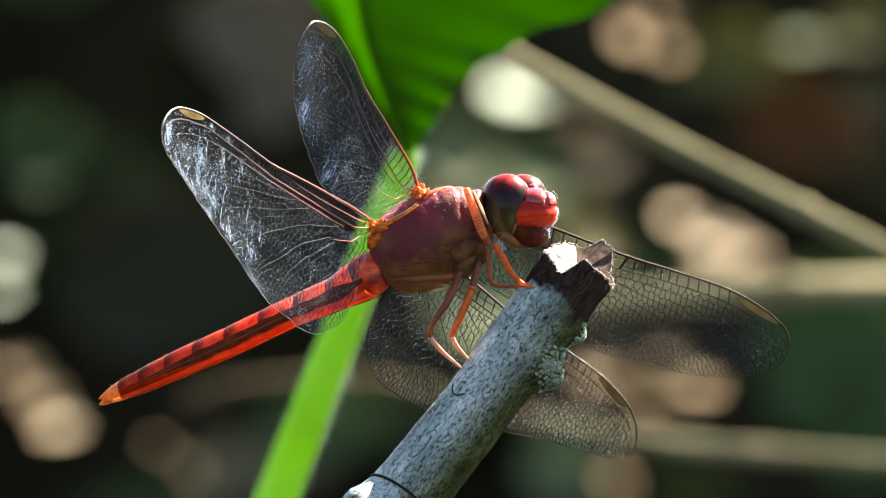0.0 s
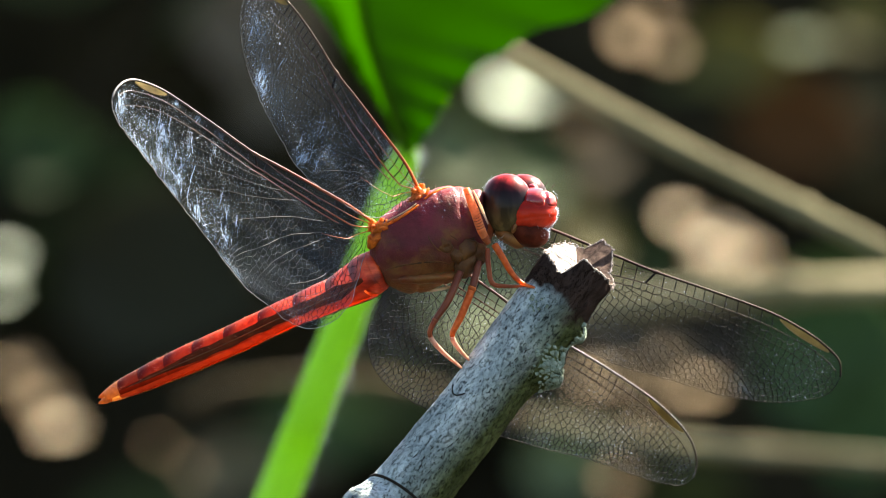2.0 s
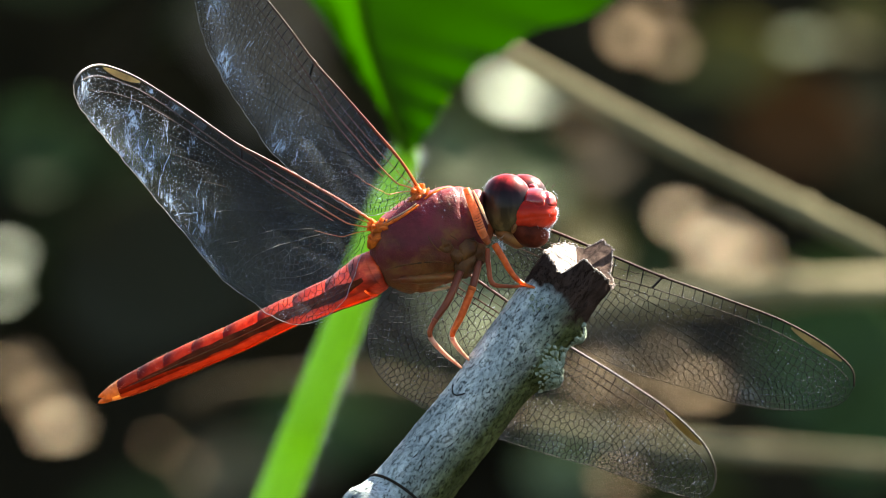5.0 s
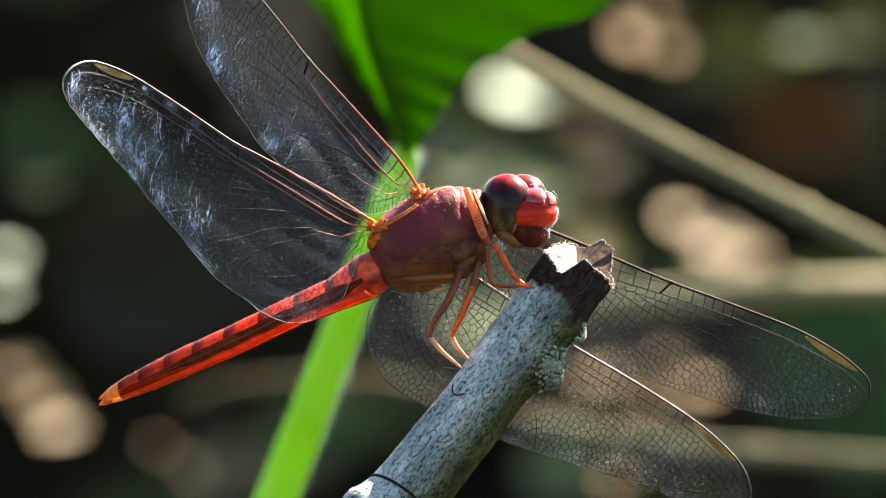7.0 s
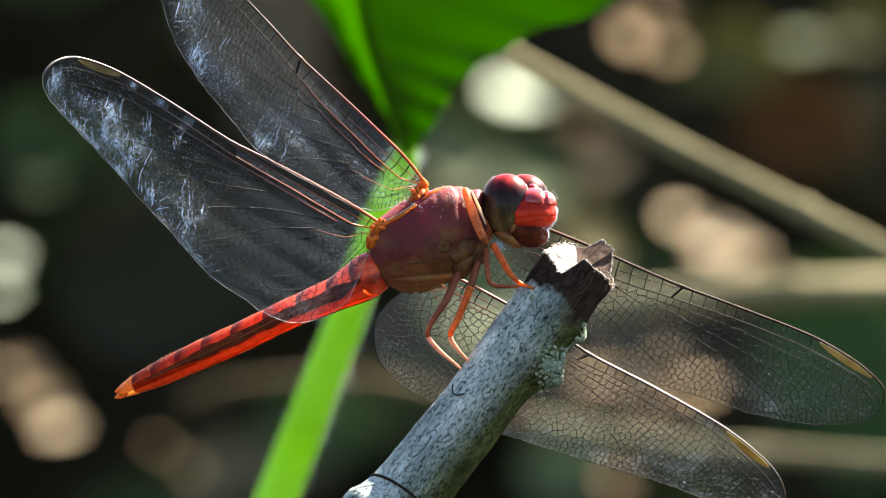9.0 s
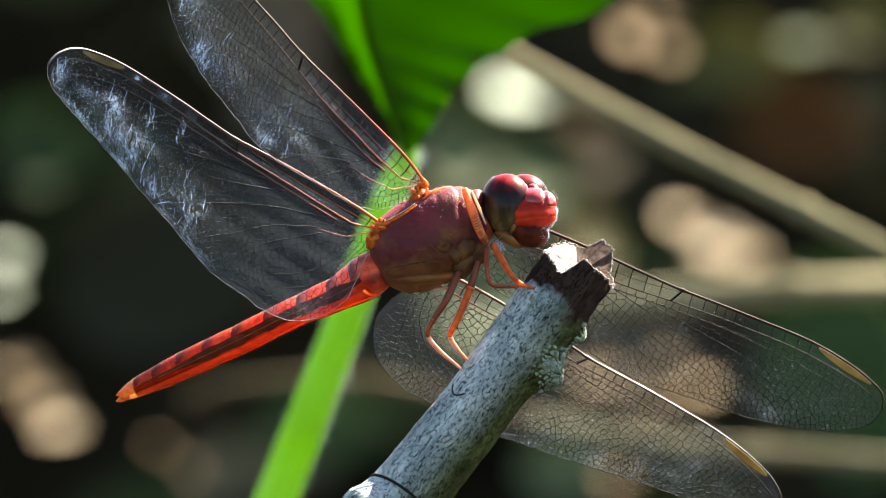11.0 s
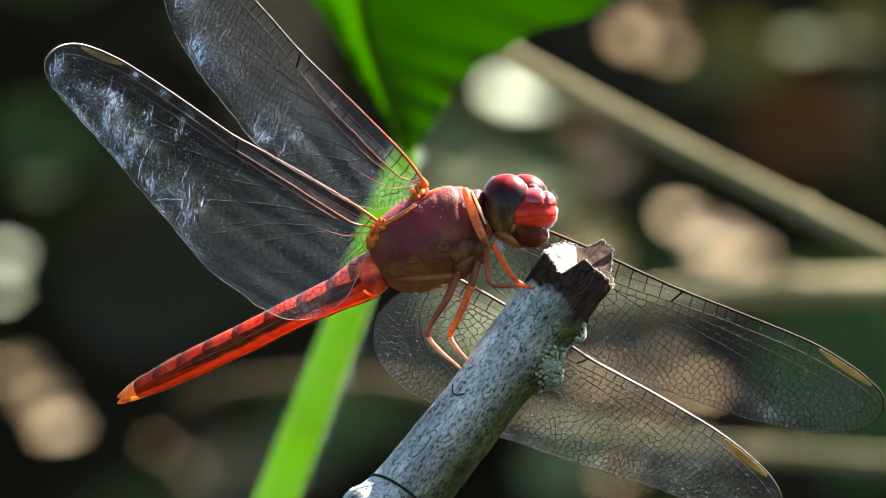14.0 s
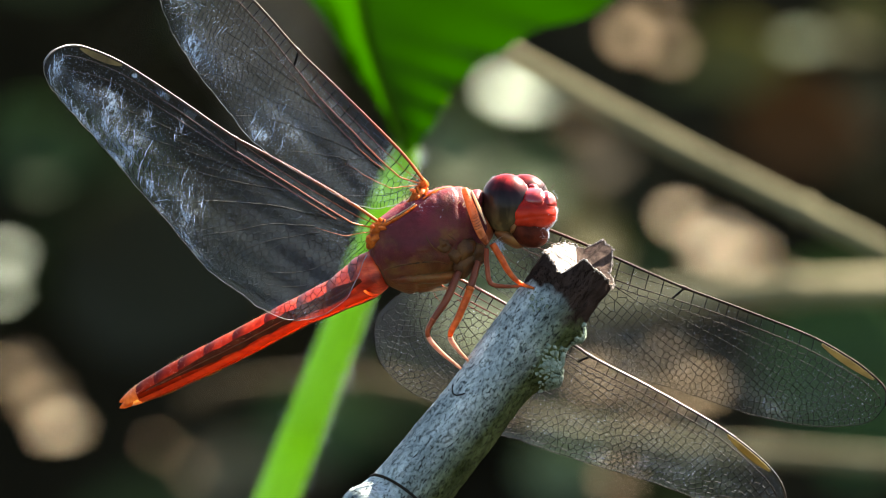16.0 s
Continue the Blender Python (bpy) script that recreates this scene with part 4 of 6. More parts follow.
build_leg(((-1.46, -2.14, -1.53), (-2.30, -2.68, -3.44), (-3.21, -2.83, -4.81), (-3.56, -2.76, -5.81), (-2.75, -2.3, -6.88), (-1.30, -1.6, -8.10)), (0.28, 0.29, 0.23, 0.20, 0.17, 0.10), LEG_DUSK, LEG_BROWN, 2.0, "reddish brown hind leg reaching down to the twig", 14, 5, foot=3.2)

ABDOMEN_AT = Vector((-7.46, -0.00, -1.80))


def build_abdomen():
    """Ten ring segments, each with a red back plate folded down both sides, dark marks at its hind edge and a dark soft underside."""
    root = new("abdomen")
    root.parent = dragonfly
    root.location = ABDOMEN_AT * MM
    axis = smooth_path([tuple(Vector(q) - ABDOMEN_AT) for q in ((-6.96, -0.00, -1.45), (-9.57, 1.53, -2.95), (-12.65, 4.02, -4.33), (-16.12, 6.89, -6.07), (-19.60, 9.95, -7.69), (-22.62, 12.44, -9.13), (-24.18, 13.78, -9.90))], 12)
    length = np.r_[0, np.cumsum(np.linalg.norm(np.diff(axis, axis=0), axis=1))]
    length /= length[-1]

    def centre(f):
        return np.array([np.interp(f, length, axis[:, k]) for k in range(3)])

    def half_height(f):
        return float(np.interp(f, (0, 0.05, 0.14, 0.3, 0.5, 0.7, 0.85, 0.95, 1.0), (1.45, 1.5, 1.15, 1.0, 1.0, 0.96, 0.84, 0.66, 0.46)))

    def ring(f, swell, a0, a1, count):
        c, d = centre(f), centre(min(1, f + 0.01)) - centre(max(0, f - 0.01))
        d /= np.linalg.norm(d)
        up = np.array((0.36, 0.25, 0.9))
        up -= d * np.dot(up, d)
        up /= np.linalg.norm(up)
        sd = np.cross(d, up)
        h = half_height(f) * swell
        out = []
        for k in range(count):
            a = a0 + (a1 - a0) * k / (count - 1)
            keel = 1.0 + 0.10 * max(0, math.cos(a)) ** 6
            out.append(c + up * math.cos(a) * h * keel + sd * math.sin(a) * h * 0.92)
        return out

    cuts = (0.0, 0.06, 0.15, 0.27, 0.40, 0.53, 0.65, 0.76, 0.86, 0.94, 1.0)
    for i, (f0, f1) in enumerate(zip(cuts, cuts[1:])):
        verts, faces = [], []
        n, m = 9, 29
        for j in range(n):
            t = j / (n - 1)
            swell = 1.0 + 0.035 * math.sin(math.pi * t) + 0.03 * t
            for p in ring(f0 + (f1 - f0) * t * 1.03 if f1 < 1 else f0 + (f1 - f0) * t, swell, -2.75, 2.75, m):
                verts.append(p * MM)
        for j in range(n - 1):
            for k in range(m - 1):
                faces.append((j * m + k, j * m + k + 1, (j + 1) * m + k + 1, (j + 1) * m + k))
        if i == 0:
            verts.append(centre(0.0) * MM)
            faces += [(len(verts) - 1, k + 1, k) for k in range(m - 1)] + [(len(verts) - 1, 0, m - 1)]
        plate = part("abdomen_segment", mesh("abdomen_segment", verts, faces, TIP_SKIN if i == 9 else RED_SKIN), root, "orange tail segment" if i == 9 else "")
    # soft dark underside in the fold between the plates, and the dark line above it
    verts, faces, m = [], [], 13
    for j in range(60):
        f = 0.05 + 0.90 * j / 59
        for p in ring(f, 0.92, 2.6, 2 * math.pi - 2.6, m):
            verts.append(p * MM)
    for j in range(59):
        for k in range(m - 1):
            faces.append((j * m + k, j * m + k + 1, (j + 1) * m + k + 1, (j + 1) * m + k))
    part("underside", mesh("underside", verts, faces, RED_BELLY), root, "dark brown underside groove")
    for a in (-2.26, 2.26):
        verts, faces = [], []
        for j in range(61):
            f = 0.03 + 0.9 * j / 60
            half = (0.36 + 0.14 * noise.noise(Vector((j * 0.3, a, 0)))) * min(1.0, (61 - j) / 22, (j + 2) / 8)
            for p in ring(f, 1.075, a - half, a + half, 5):
                verts.append(p * MM)
        for j in range(60):
            for k in range(4):
                faces.append((j * 5 + k, j * 5 + k + 1, (j + 1) * 5 + k + 1, (j + 1) * 5 + k))
        part("side_band", mesh("side_band", verts, faces, LINE_BROWN), root, "dark brown band along the side")
    for a in (-2.3, 2.3):
        line = [ring(0.06 + 0.84 * j / 50, 1.085, a, a + 0.01, 2)[0] for j in range(51)]
        part("side_line", mesh("side_line", *tube(line, [0.035 + 0.03 * noise.noise(Vector((j * 0.35, a, 2))) for j in range(51)], 5), FLANK), root, "thin olive line")
    part("abdomen_base", mesh("abdomen_base", *blob(tuple(centre(0.02)), (1.0, 1.25, 1.45), (0, -28, 0), 2.2, 24, 16, 0.1, 0.6), RED_SKIN), root, "swollen red base of the abdomen")
    end = centre(1.0)
    back = centre(1.0) - centre(0.96)
    for dz in (0.18, -0.22):
        p = [end + back * q * 0.9 + np.array((0, 0, dz)) for q in (-0.2, 0.3, 0.7, 1.0)]
        part("tail_clasper", mesh("tail_clasper", *tube(p, (0.26, 0.24, 0.15, 0.04), 8), TIP_SKIN), root, "orange tail clasper")
    rnd = random.Random(9)
    hairs = []
    for _ in range(900):
        f = rnd.uniform(0.02, 0.98)
        a = rnd.uniform(-2.2, 2.2)
        q = ring(f, 1.02, a, a + 0.01, 2)[0]
        d = Vector(q - centre(f)) + Vector((-0.4, 0, 0))
        hairs.append(spike(q, d, rnd.uniform(0.07, 0.2), 0.009))
    part("down", mesh("down", *join(hairs), HAIR), root, "short pale hairs", "stuff")
    return root


abdomen = build_abdomen()

# ---- wings ----
# Outlines as (share of the span, share of the span across it); left and right wings are mirror twins.
FORE_EDGE = ((0, 0), (0.1, 0.006), (0.25, 0.0040), (0.4, -0.0020), (0.515, -0.0060), (0.65, -0.0045), (0.8, -0.0055), (0.9, -0.0190), (0.96, -0.0365), (0.99, -0.053), (1.0, -0.0804))
FORE_BACK = ((0, -0.0251), (0.03, -0.0744), (0.08, -0.1172), (0.16, -0.1461), (0.26, -0.1659), (0.38, -0.1927), (0.5, -0.207), (0.62, -0.2), (0.75, -0.1935), (0.86, -0.1736), (0.94, -0.1453), (0.985, -0.1175), (1.0, -0.0804))
HIND_EDGE = ((0, 0), (0.1, 0.002), (0.25, -0.002), (0.4, -0.0115), (0.435, -0.0145), (0.52, -0.0135), (0.65, -0.0110), (0.8, -0.0140), (0.9, -0.0285), (0.95, -0.046), (0.98, -0.068), (0.995, -0.090), (1.0, -0.108))
HIND_BACK = ((0.0, -0.0727), (-0.01, -0.1589), (0.02, -0.2187), (0.07, -0.2647), (0.15, -0.2887), (0.25, -0.2878), (0.36, -0.2828), (0.48, -0.2525), (0.6, -0.2264), (0.72, -0.1953), (0.84, -0.1724), (0.92, -0.1555), (0.965, -0.1425), (0.99, -0.127), (1.0, -0.108))
# long veins as (share of the span, share of the chord) from the root out, with the radius in millimetres first
FORE_VEINS = (
    (0.042, (0, 0.15), (0.1, 0.16), (0.25, 0.14), (0.4, 0.10), (0.515, 0.02)),
    (0.066, (0, 0.32), (0.1, 0.30), (0.25, 0.25), (0.4, 0.20), (0.515, 0.14), (0.7, 0.13), (0.82, 0.15), (0.95, 0.21), (0.985, 0.34)),
    (0.043, (0.12, 0.36), (0.2, 0.36), (0.3, 0.32), (0.4, 0.27), (0.5, 0.22), (0.62, 0.22), (0.75, 0.26), (0.88, 0.36), (0.97, 0.56)),
    (0.034, (0.46, 0.25), (0.56, 0.32), (0.7, 0.43), (0.82, 0.62), (0.90, 0.97)),
    (0.038, (0.38, 0.28), (0.5, 0.37), (0.64, 0.52), (0.76, 0.73), (0.82, 0.98)),
    (0.034, (0.32, 0.32), (0.43, 0.46), (0.56, 0.64), (0.67, 0.82), (0.72, 0.98)),
    (0.038, (0.19, 0.40), (0.3, 0.50), (0.42, 0.63), (0.52, 0.80), (0.57, 0.98)),
    (0.034, (0.22, 0.56), (0.28, 0.66), (0.36, 0.82), (0.41, 0.98)),
    (0.042, (0, 0.50), (0.08, 0.55), (0.16, 0.58), (0.22, 0.60)),
    (0.034, (0.21, 0.60), (0.24, 0.76), (0.29, 0.98)),
    (0.030, (0.03, 0.62), (0.08, 0.74), (0.14, 0.88), (0.18, 0.98)),
    (0.034, (0.19, 0.40), (0.22, 0.58), (0.17, 0.57), (0.19, 0.40)))
HIND_VEINS = (
    (0.042, (0, 0.06), (0.15, 0.065), (0.3, 0.055), (0.435, 0.01)),
    (0.066, (0, 0.14), (0.1, 0.125), (0.25, 0.11), (0.4, 0.095), (0.5, 0.09), (0.65, 0.10), (0.8, 0.13), (0.94, 0.22), (0.98, 0.36)),
    (0.043, (0.11, 0.16), (0.25, 0.15), (0.4, 0.135), (0.55, 0.155), (0.7, 0.21), (0.85, 0.33), (0.96, 0.56)),
    (0.034, (0.39, 0.15), (0.54, 0.24), (0.69, 0.39), (0.81, 0.61), (0.88, 0.96)),
    (0.038, (0.32, 0.16), (0.47, 0.28), (0.61, 0.46), (0.73, 0.68), (0.79, 0.98)),
    (0.034, (0.26, 0.17), (0.39, 0.31), (0.51, 0.48), (0.61, 0.70), (0.66, 0.98)),
    (0.038, (0.13, 0.18), (0.26, 0.30), (0.37, 0.45), (0.46, 0.66), (0.51, 0.98)),
    (0.034, (0.15, 0.28), (0.25, 0.43), (0.33, 0.62), (0.40, 0.81), (0.43, 0.98)),
    (0.042, (0, 0.21), (0.06, 0.24), (0.15, 0.29)),
    (0.034, (0.13, 0.30), (0.19, 0.43), (0.26, 0.61), (0.31, 0.80), (0.34, 0.98)),
    (0.034, (0.05, 0.27), (0.06, 0.42), (0.10, 0.56), (0.16, 0.68), (0.21, 0.75), (0.215, 0.82), (0.17, 0.80), (0.10, 0.70), (0.045, 0.56), (0.03, 0.40)),
    (0.030, (0.02, 0.28), (0.02, 0.48), (0.05, 0.72), (0.09, 0.97)))
# creased places on the film and sun glints painted with them: span, chord, their spreads, and strength
FORE_CREASE_GLINTS = ((0.78, 0.90, 0.030, 0.10, 1.0), (0.72, 0.78, 0.10, 0.15, 0.35), (0.47, 0.92, 0.035, 0.08, 0.8), (0.45, 0.70, 0.10, 0.18, 0.3), (0.90, 0.6, 0.06, 0.2, 0.3), (0.34, 0.14, 0.010, 0.05, 0.9))
# holds flashes of front cells and the sunlit hind margin, drawn like creases
HIND_CREASE_GLINTS = ((0.79, 0.50, 0.030, 0.10, 1.0), (0.84, 0.62, 0.05, 0.12, 0.5), (0.76, 0.76, 0.03, 0.10, 0.8), (0.69, 0.82, 0.035, 0.08, 0.9), (0.60, 0.88, 0.03, 0.07, 0.9), (0.70, 0.62, 0.10, 0.18, 0.35), (0.46, 0.80, 0.022, 0.12, 1.0),
               (0.50, 0.72, 0.05, 0.14, 0.4), (0.75, 0.05, 0.012, 0.035, 1.0), (0.66, 0.05, 0.012, 0.035, 1.0), (0.575, 0.05, 0.012, 0.035, 1.0), (0.58, 0.26, 0.007, 0.10, 0.9), (0.68, 0.38, 0.012, 0.05, 0.8), (0.96, 0.6, 0.018, 0.25, 0.7), (0.88, 0.94, 0.06, 0.06, 0.7), (0.72, 0.97, 0.12, 0.045, 0.7), (0.48, 0.97, 0.10, 0.03, 0.6))


def build_wing(film, fore, side, label, seed):
    """One wing in its own space: x along the span, y to the leading edge; side is 1 for a right wing and -1 for a left one.
    The film is the wing; veins, edge, stigma, creases and dust are its parts."""
    span = 33.76 if fore else 32.21
    bulge = -0.001 if fore else 0.0188
    edge = smooth_path(FORE_EDGE if fore else HIND_EDGE, 8)
    back = smooth_path(FORE_BACK if fore else HIND_BACK, 8)
    near = film is not CLEAR_FILM
    for i in range(6, len(back) - 4):       # frayed hind margin
        back[i, 1] += (1.0 if near else 0.5) * (0.004 * noise.noise(Vector((i * 0.37, seed, 1))) + 0.003 * noise.noise(Vector((i * 1.1, seed, 2))))

    def along(curve, f):
        d = np.r_[0, np.cumsum(np.linalg.norm(np.diff(curve, axis=0), axis=1))]
        return np.array([np.interp(f * d[-1], d, curve[:, 0]), np.interp(f * d[-1], d, curve[:, 1])])

    def lift(s, c, up=0.0):
        """From wing shares to millimetres, with the wing's twist, bulge and corrugation."""
        z = side * (0.19 * s * c + bulge * 4 * s * (1 - s)) * span
        z += 0.05 * math.sin(c * 120) * max(0.0, 1 - s * 0.9) + 0.22 * noise.noise(Vector((s * 5, c * 11, seed)))
        return Vector((s * span, c * span, z + up))

    reach = np.maximum.accumulate(back[:, 0] + np.arange(len(back)) * 1e-7)

    def lead_y(s):
        return float(np.interp(s, edge[:, 0], edge[:, 1]))

    def back_y(s):
        return float(np.interp(s, reach, back[:, 1]))

    def spot(s, f):
        """s along the span, f across the chord."""
        t = lead_y(s)
        return s, t + (back_y(s) - t) * f

    # film
    n, m = 110, 36
    verts, faces, worn = [], [], []
    crease_glints = FORE_CREASE_GLINTS if fore else HIND_CREASE_GLINTS
    for i in range(n + 1):
        a, b = along(edge, i / n), along(back, i / n)
        for j in range(m + 1):
            p = a + (b - a) * j / m
            verts.append(lift(p[0], p[1]) * MM)
            f = (lead_y(p[0]) - p[1]) / max(0.02, lead_y(p[0]) - back_y(p[0]))
            worn.append((1.0 if near else 0.07) * min(1.0, sum(w * math.exp(-((p[0] - s0) / ds) ** 2 - ((f - f0) / df) ** 2) for s0, f0, ds, df, w in crease_glints)))
    for i in range(n):
        for j in range(m):
            q = i * (m + 1) + j
            faces.append((q, q + 1, q + m + 2, q + m + 1))
    sheet = mesh("wing", verts, faces, film)
    sheet.attributes.new("crease_glint", "FLOAT", "POINT").data.foreach_set("value", worn)
    wing = part("wing", sheet, dragonfly, label)

    # border: thick in front with a knot at the notch, thin behind
    node_at = 0.515 if fore else 0.435
    line, rad = [], []
    for i in range(121):
        p = along(edge, i / 120)
        line.append(tuple(lift(*p)))
        rad.append(0.112 - 0.045 * (i / 120) + 0.06 * math.exp(-((p[0] - node_at) / 0.006) ** 2))
    part("front_edge", mesh("front_edge", *tube(line, rad, 8), FRONT_VEIN if near else SHADE_VEIN if fore else SHADE_FRONT), wing, "stout leading-edge vein")
    line = [tuple(lift(*along(back, i / 120))) for i in range(121)]
    part("hind_edge", mesh("hind_edge", *tube(line, [0.024 + 0.014 * noise.noise(Vector((i * 0.7, seed, 0))) for i in range(121)], 5), LIT_EDGE_VEIN if near else FINE_VEIN), wing)
    part("hinge", mesh("hinge", *blob((0.15, -0.25, 0.0), (0.5, 0.4, 0.25), (0, 0, -20), 2.0, 20, 12, 0.6, 0.3), ROOT), wing, "orange wing hinge")

    # long veins
    paths = []
    for r, *knots in FORE_VEINS if fore else HIND_VEINS:
        flat = []
        for s, f in smooth_path(knots, 9):
            s, c = spot(s, min(0.995, max(0.01, f)))
            flat.append((s, c * (0.45 + 0.55 * min(1.0, max(0.0, s) / 0.07))))
        paths.append(flat)
        line = [tuple(lift(*q)) for q in flat]
        k = len(line) - 1
        strong = r > 0.041
        part("long_vein", mesh("long_vein", *tube(line, [r * (0.82 - 0.42 * i / k) for i in range(k + 1)], 6), FINE_VEIN if not strong else VEIN if near else SHADE_VEIN), wing)

    # ladders of cross veins between the front edge, the second and the third vein
    def at(path, s):
        q = np.array(path)
        return s, float(np.interp(s, q[:, 0], q[:, 1]))

    lines = []
    rnd = random.Random(seed)
    steps = 14 if fore else 11
    for i in range(steps):
        s = node_at * (0.07 + 0.90 * (i + 0.15 * rnd.random()) / steps)
        mid, low = at(paths[0], s + 0.002), at(paths[1], s + 0.005)
        lines.append(((s, lead_y(s)), mid, 0.042))
        lines.append((mid, low, 0.036))
    lines.append(((node_at, lead_y(node_at)), at(paths[1], node_at - 0.015), 0.085))
    s = node_at + 0.022
    while s < (0.82 if fore else 0.785):
        lines.append(((s, lead_y(s)), at(paths[1], s + 0.004), 0.036))
        s += rnd.uniform(0.020, 0.032)

    # cell network: seeds lie in pairs on both sides of each long vein and of the hind margin, so that the cells follow them
    pts, cells = [], {}

    def try_seed(p, gap):
        gx, gy = int(p[0] / 0.022 + 10), int(p[1] / 0.022 + 100)
        for a in (-1, 0, 1):
            for b in (-1, 0, 1):
                for q in cells.get((gx + a, gy + b), ()):
                    if (p[0] - q[0]) ** 2 + (p[1] - q[1]) ** 2 < gap * gap:
                        return
        pts.append(p)
        cells.setdefault((gx, gy), []).append(p)

    def gap_at(s, c):
        f = (lead_y(s) - c) / max(0.02, lead_y(s) - back_y(s))
        return 0.0170 - 0.0062 * min(1.0, max(0.0, f)) - 0.0022 * s

    margin = [tuple(along(back, i / 200)) for i in range(201)]
    for path in paths[1:] + [margin]:
        walked = 0.0
        for (s0, c0), (s1, c1) in zip(path, path[1:]):
            long = math.hypot(s1 - s0, c1 - c0)
            if long < 1e-6:
                continue
            walked += long
            gap = gap_at(s0, c0)
            if walked < gap:
                continue
            walked = 0.0
            nx, ny = -(c1 - c0) / long, (s1 - s0) / long
            for k in (0.44, -0.44):
                try_seed((s0 + nx * gap * k, c0 + ny * gap * k), gap * 0.72)
    for _ in range(26000):
        s = rnd.uniform(-0.01, 0.995)
        p = spot(s, rnd.random())
        if p[1] < at(paths[1], max(0.0, s))[1]:
            try_seed(p, gap_at(*p))
    co, _, tris, *_ = delaunay_2d_cdt([Vector(p) for p in pts], [], [], 0, 1e-7)
    mids = []
    for t in tris:
        a, b, c = (co[i] for i in t)
        d = 2 * (a.x * (b.y - c.y) + b.x * (c.y - a.y) + c.x * (a.y - b.y))
        if abs(d) < 1e-12:
            mids.append(None)
            continue
        ux = ((a.x ** 2 + a.y ** 2) * (b.y - c.y) + (b.x ** 2 + b.y ** 2) * (c.y - a.y) + (c.x ** 2 + c.y ** 2) * (a.y - b.y)) / d
        uy = ((a.x ** 2 + a.y ** 2) * (c.x - b.x) + (b.x ** 2 + b.y ** 2) * (a.x - c.x) + (c.x ** 2 + c.y ** 2) * (b.x - a.x)) / d
        good = -0.01 < ux < 0.995 and back_y(ux) - 0.003 < uy < at(paths[1], max(0.0, ux))[1] + 0.003 and (Vector((ux, uy)) - a).length < 0.04
        mids.append((ux, uy) if good else None)
    shared = {}
    for i, t in enumerate(tris):
        for k in range(3):
            shared.setdefault(frozenset((t[k], t[(k + 1) % 3])), []).append(i)
    for pair in shared.values():
        if len(pair) == 2 and mids[pair[0]] and mids[pair[1]]:
            lines.append((mids[pair[0]], mids[pair[1]], 0.018 if near else 0.025))

    def threads(strokes):
        verts, faces = [], []
        for p, q, r in strokes:
            a, b = lift(*p), lift(*q)
            d = b - a
            if d.length < 1e-6:
                continue
            d.normalize()
            u = d.orthogonal().normalized()
            v = d.cross(u)
            o = len(verts)
            for end in (a, b):
                for k in range(4):
                    verts.append((end + (u * math.cos(1.571 * k) + v * math.sin(1.571 * k)) * r) * MM)
            for k in range(4):
                w = (k + 1) % 4
                faces.append((o + k, o + w, o + 4 + w, o + 4 + k))
        return verts, faces

    part("vein_net", mesh("vein_net", *threads(lines), FINE_VEIN), wing, "fine net of small veins", "stuff")

    # stigma: a thick coloured cell near the tip
    verts, faces = [], []
    s0, s1 = (0.828, 0.957) if fore else (0.795, 0.918)
    for i in range(15):
        t = i / 14
        s = s0 + (s1 - s0) * t
        w = 0.0142 * (math.sin(math.pi * (0.04 + 0.92 * t)) ** 0.6)
        y = lead_y(s)
        for c, up in ((y - 0.003, 0.06), (y - 0.003 - w, 0.06), (y - 0.003 - w, -0.06), (y - 0.003, -0.06)):
            verts.append(lift(s, c, up) * MM)
    for i in range(14):
        for k in range(4):
            w = (k + 1) % 4
            faces.append((i * 4 + k, i * 4 + w, (i + 1) * 4 + w, (i + 1) * 4 + k))
    part("stigma", mesh("stigma", verts, faces, STIGMA, False), wing, "amber cell near the wing tip")

    # creases in the film of the near wings, pale for the sun's glint on them
    if near:
        strokes = []
        for s0, f0, ds, df, w in crease_glints:
            for _ in range(int(18 * w)):
                s, f = rnd.gauss(s0, 0.7 * ds), min(0.99, rnd.gauss(f0, 0.7 * df))
                if not 0.02 < s < 0.985 or f < 0.2:
                    continue
                p = spot(s, f)
                turn = rnd.gauss(2.57, 0.08) if not fore and rnd.random() < 0.12 else rnd.gauss(1.45 if fore else 1.2, 0.6 if rnd.random() < 0.3 else 0.2)
                r, step = 0.005 + 0.014 * rnd.random() ** 2, rnd.uniform(0.003, 0.007)
                for _ in range(rnd.randint(2, 6)):
                    q = (p[0] + math.cos(turn) * step, p[1] + math.sin(turn) * step)
                    if not back_y(q[0]) < q[1] < lead_y(q[0]) or q[0] > 0.99:
                        break
                    strokes.append((p, q, r))
                    p, turn = q, turn + rnd.gauss(0, 0.13)
        part("creases", mesh("creases", *threads(strokes), CREASE), wing, "pale film creases with sun glints in their colour", "stuff")

    # dust, and white grains that stand for glints off the spines
    grains = []
    for _ in range(3600 if near else 2000):
        p = spot(rnd.uniform(0.03, 0.98), rnd.uniform(0.05, 0.98))
        grains.append(spike(lift(*p, -0.04), (rnd.gauss(0, 1), rnd.gauss(0, 1), 0.6), rnd.uniform(0.02, 0.06), rnd.uniform(0.006, 0.011) + (0.022 if near else 0.018) * rnd.random() ** 8))
    part("dust", mesh("dust", *join(grains), SPECK), wing, "pale grains for dust and glints", "stuff")
    return wing


right_fore = build_wing(HAZED_FORE_FILM, True, 1, "clear veined forewing raised over the back", 11)
right_hind = build_wing(HAZED_HIND_FILM, False, 1, "clear scratched hindwing raised over the abdomen", 12)
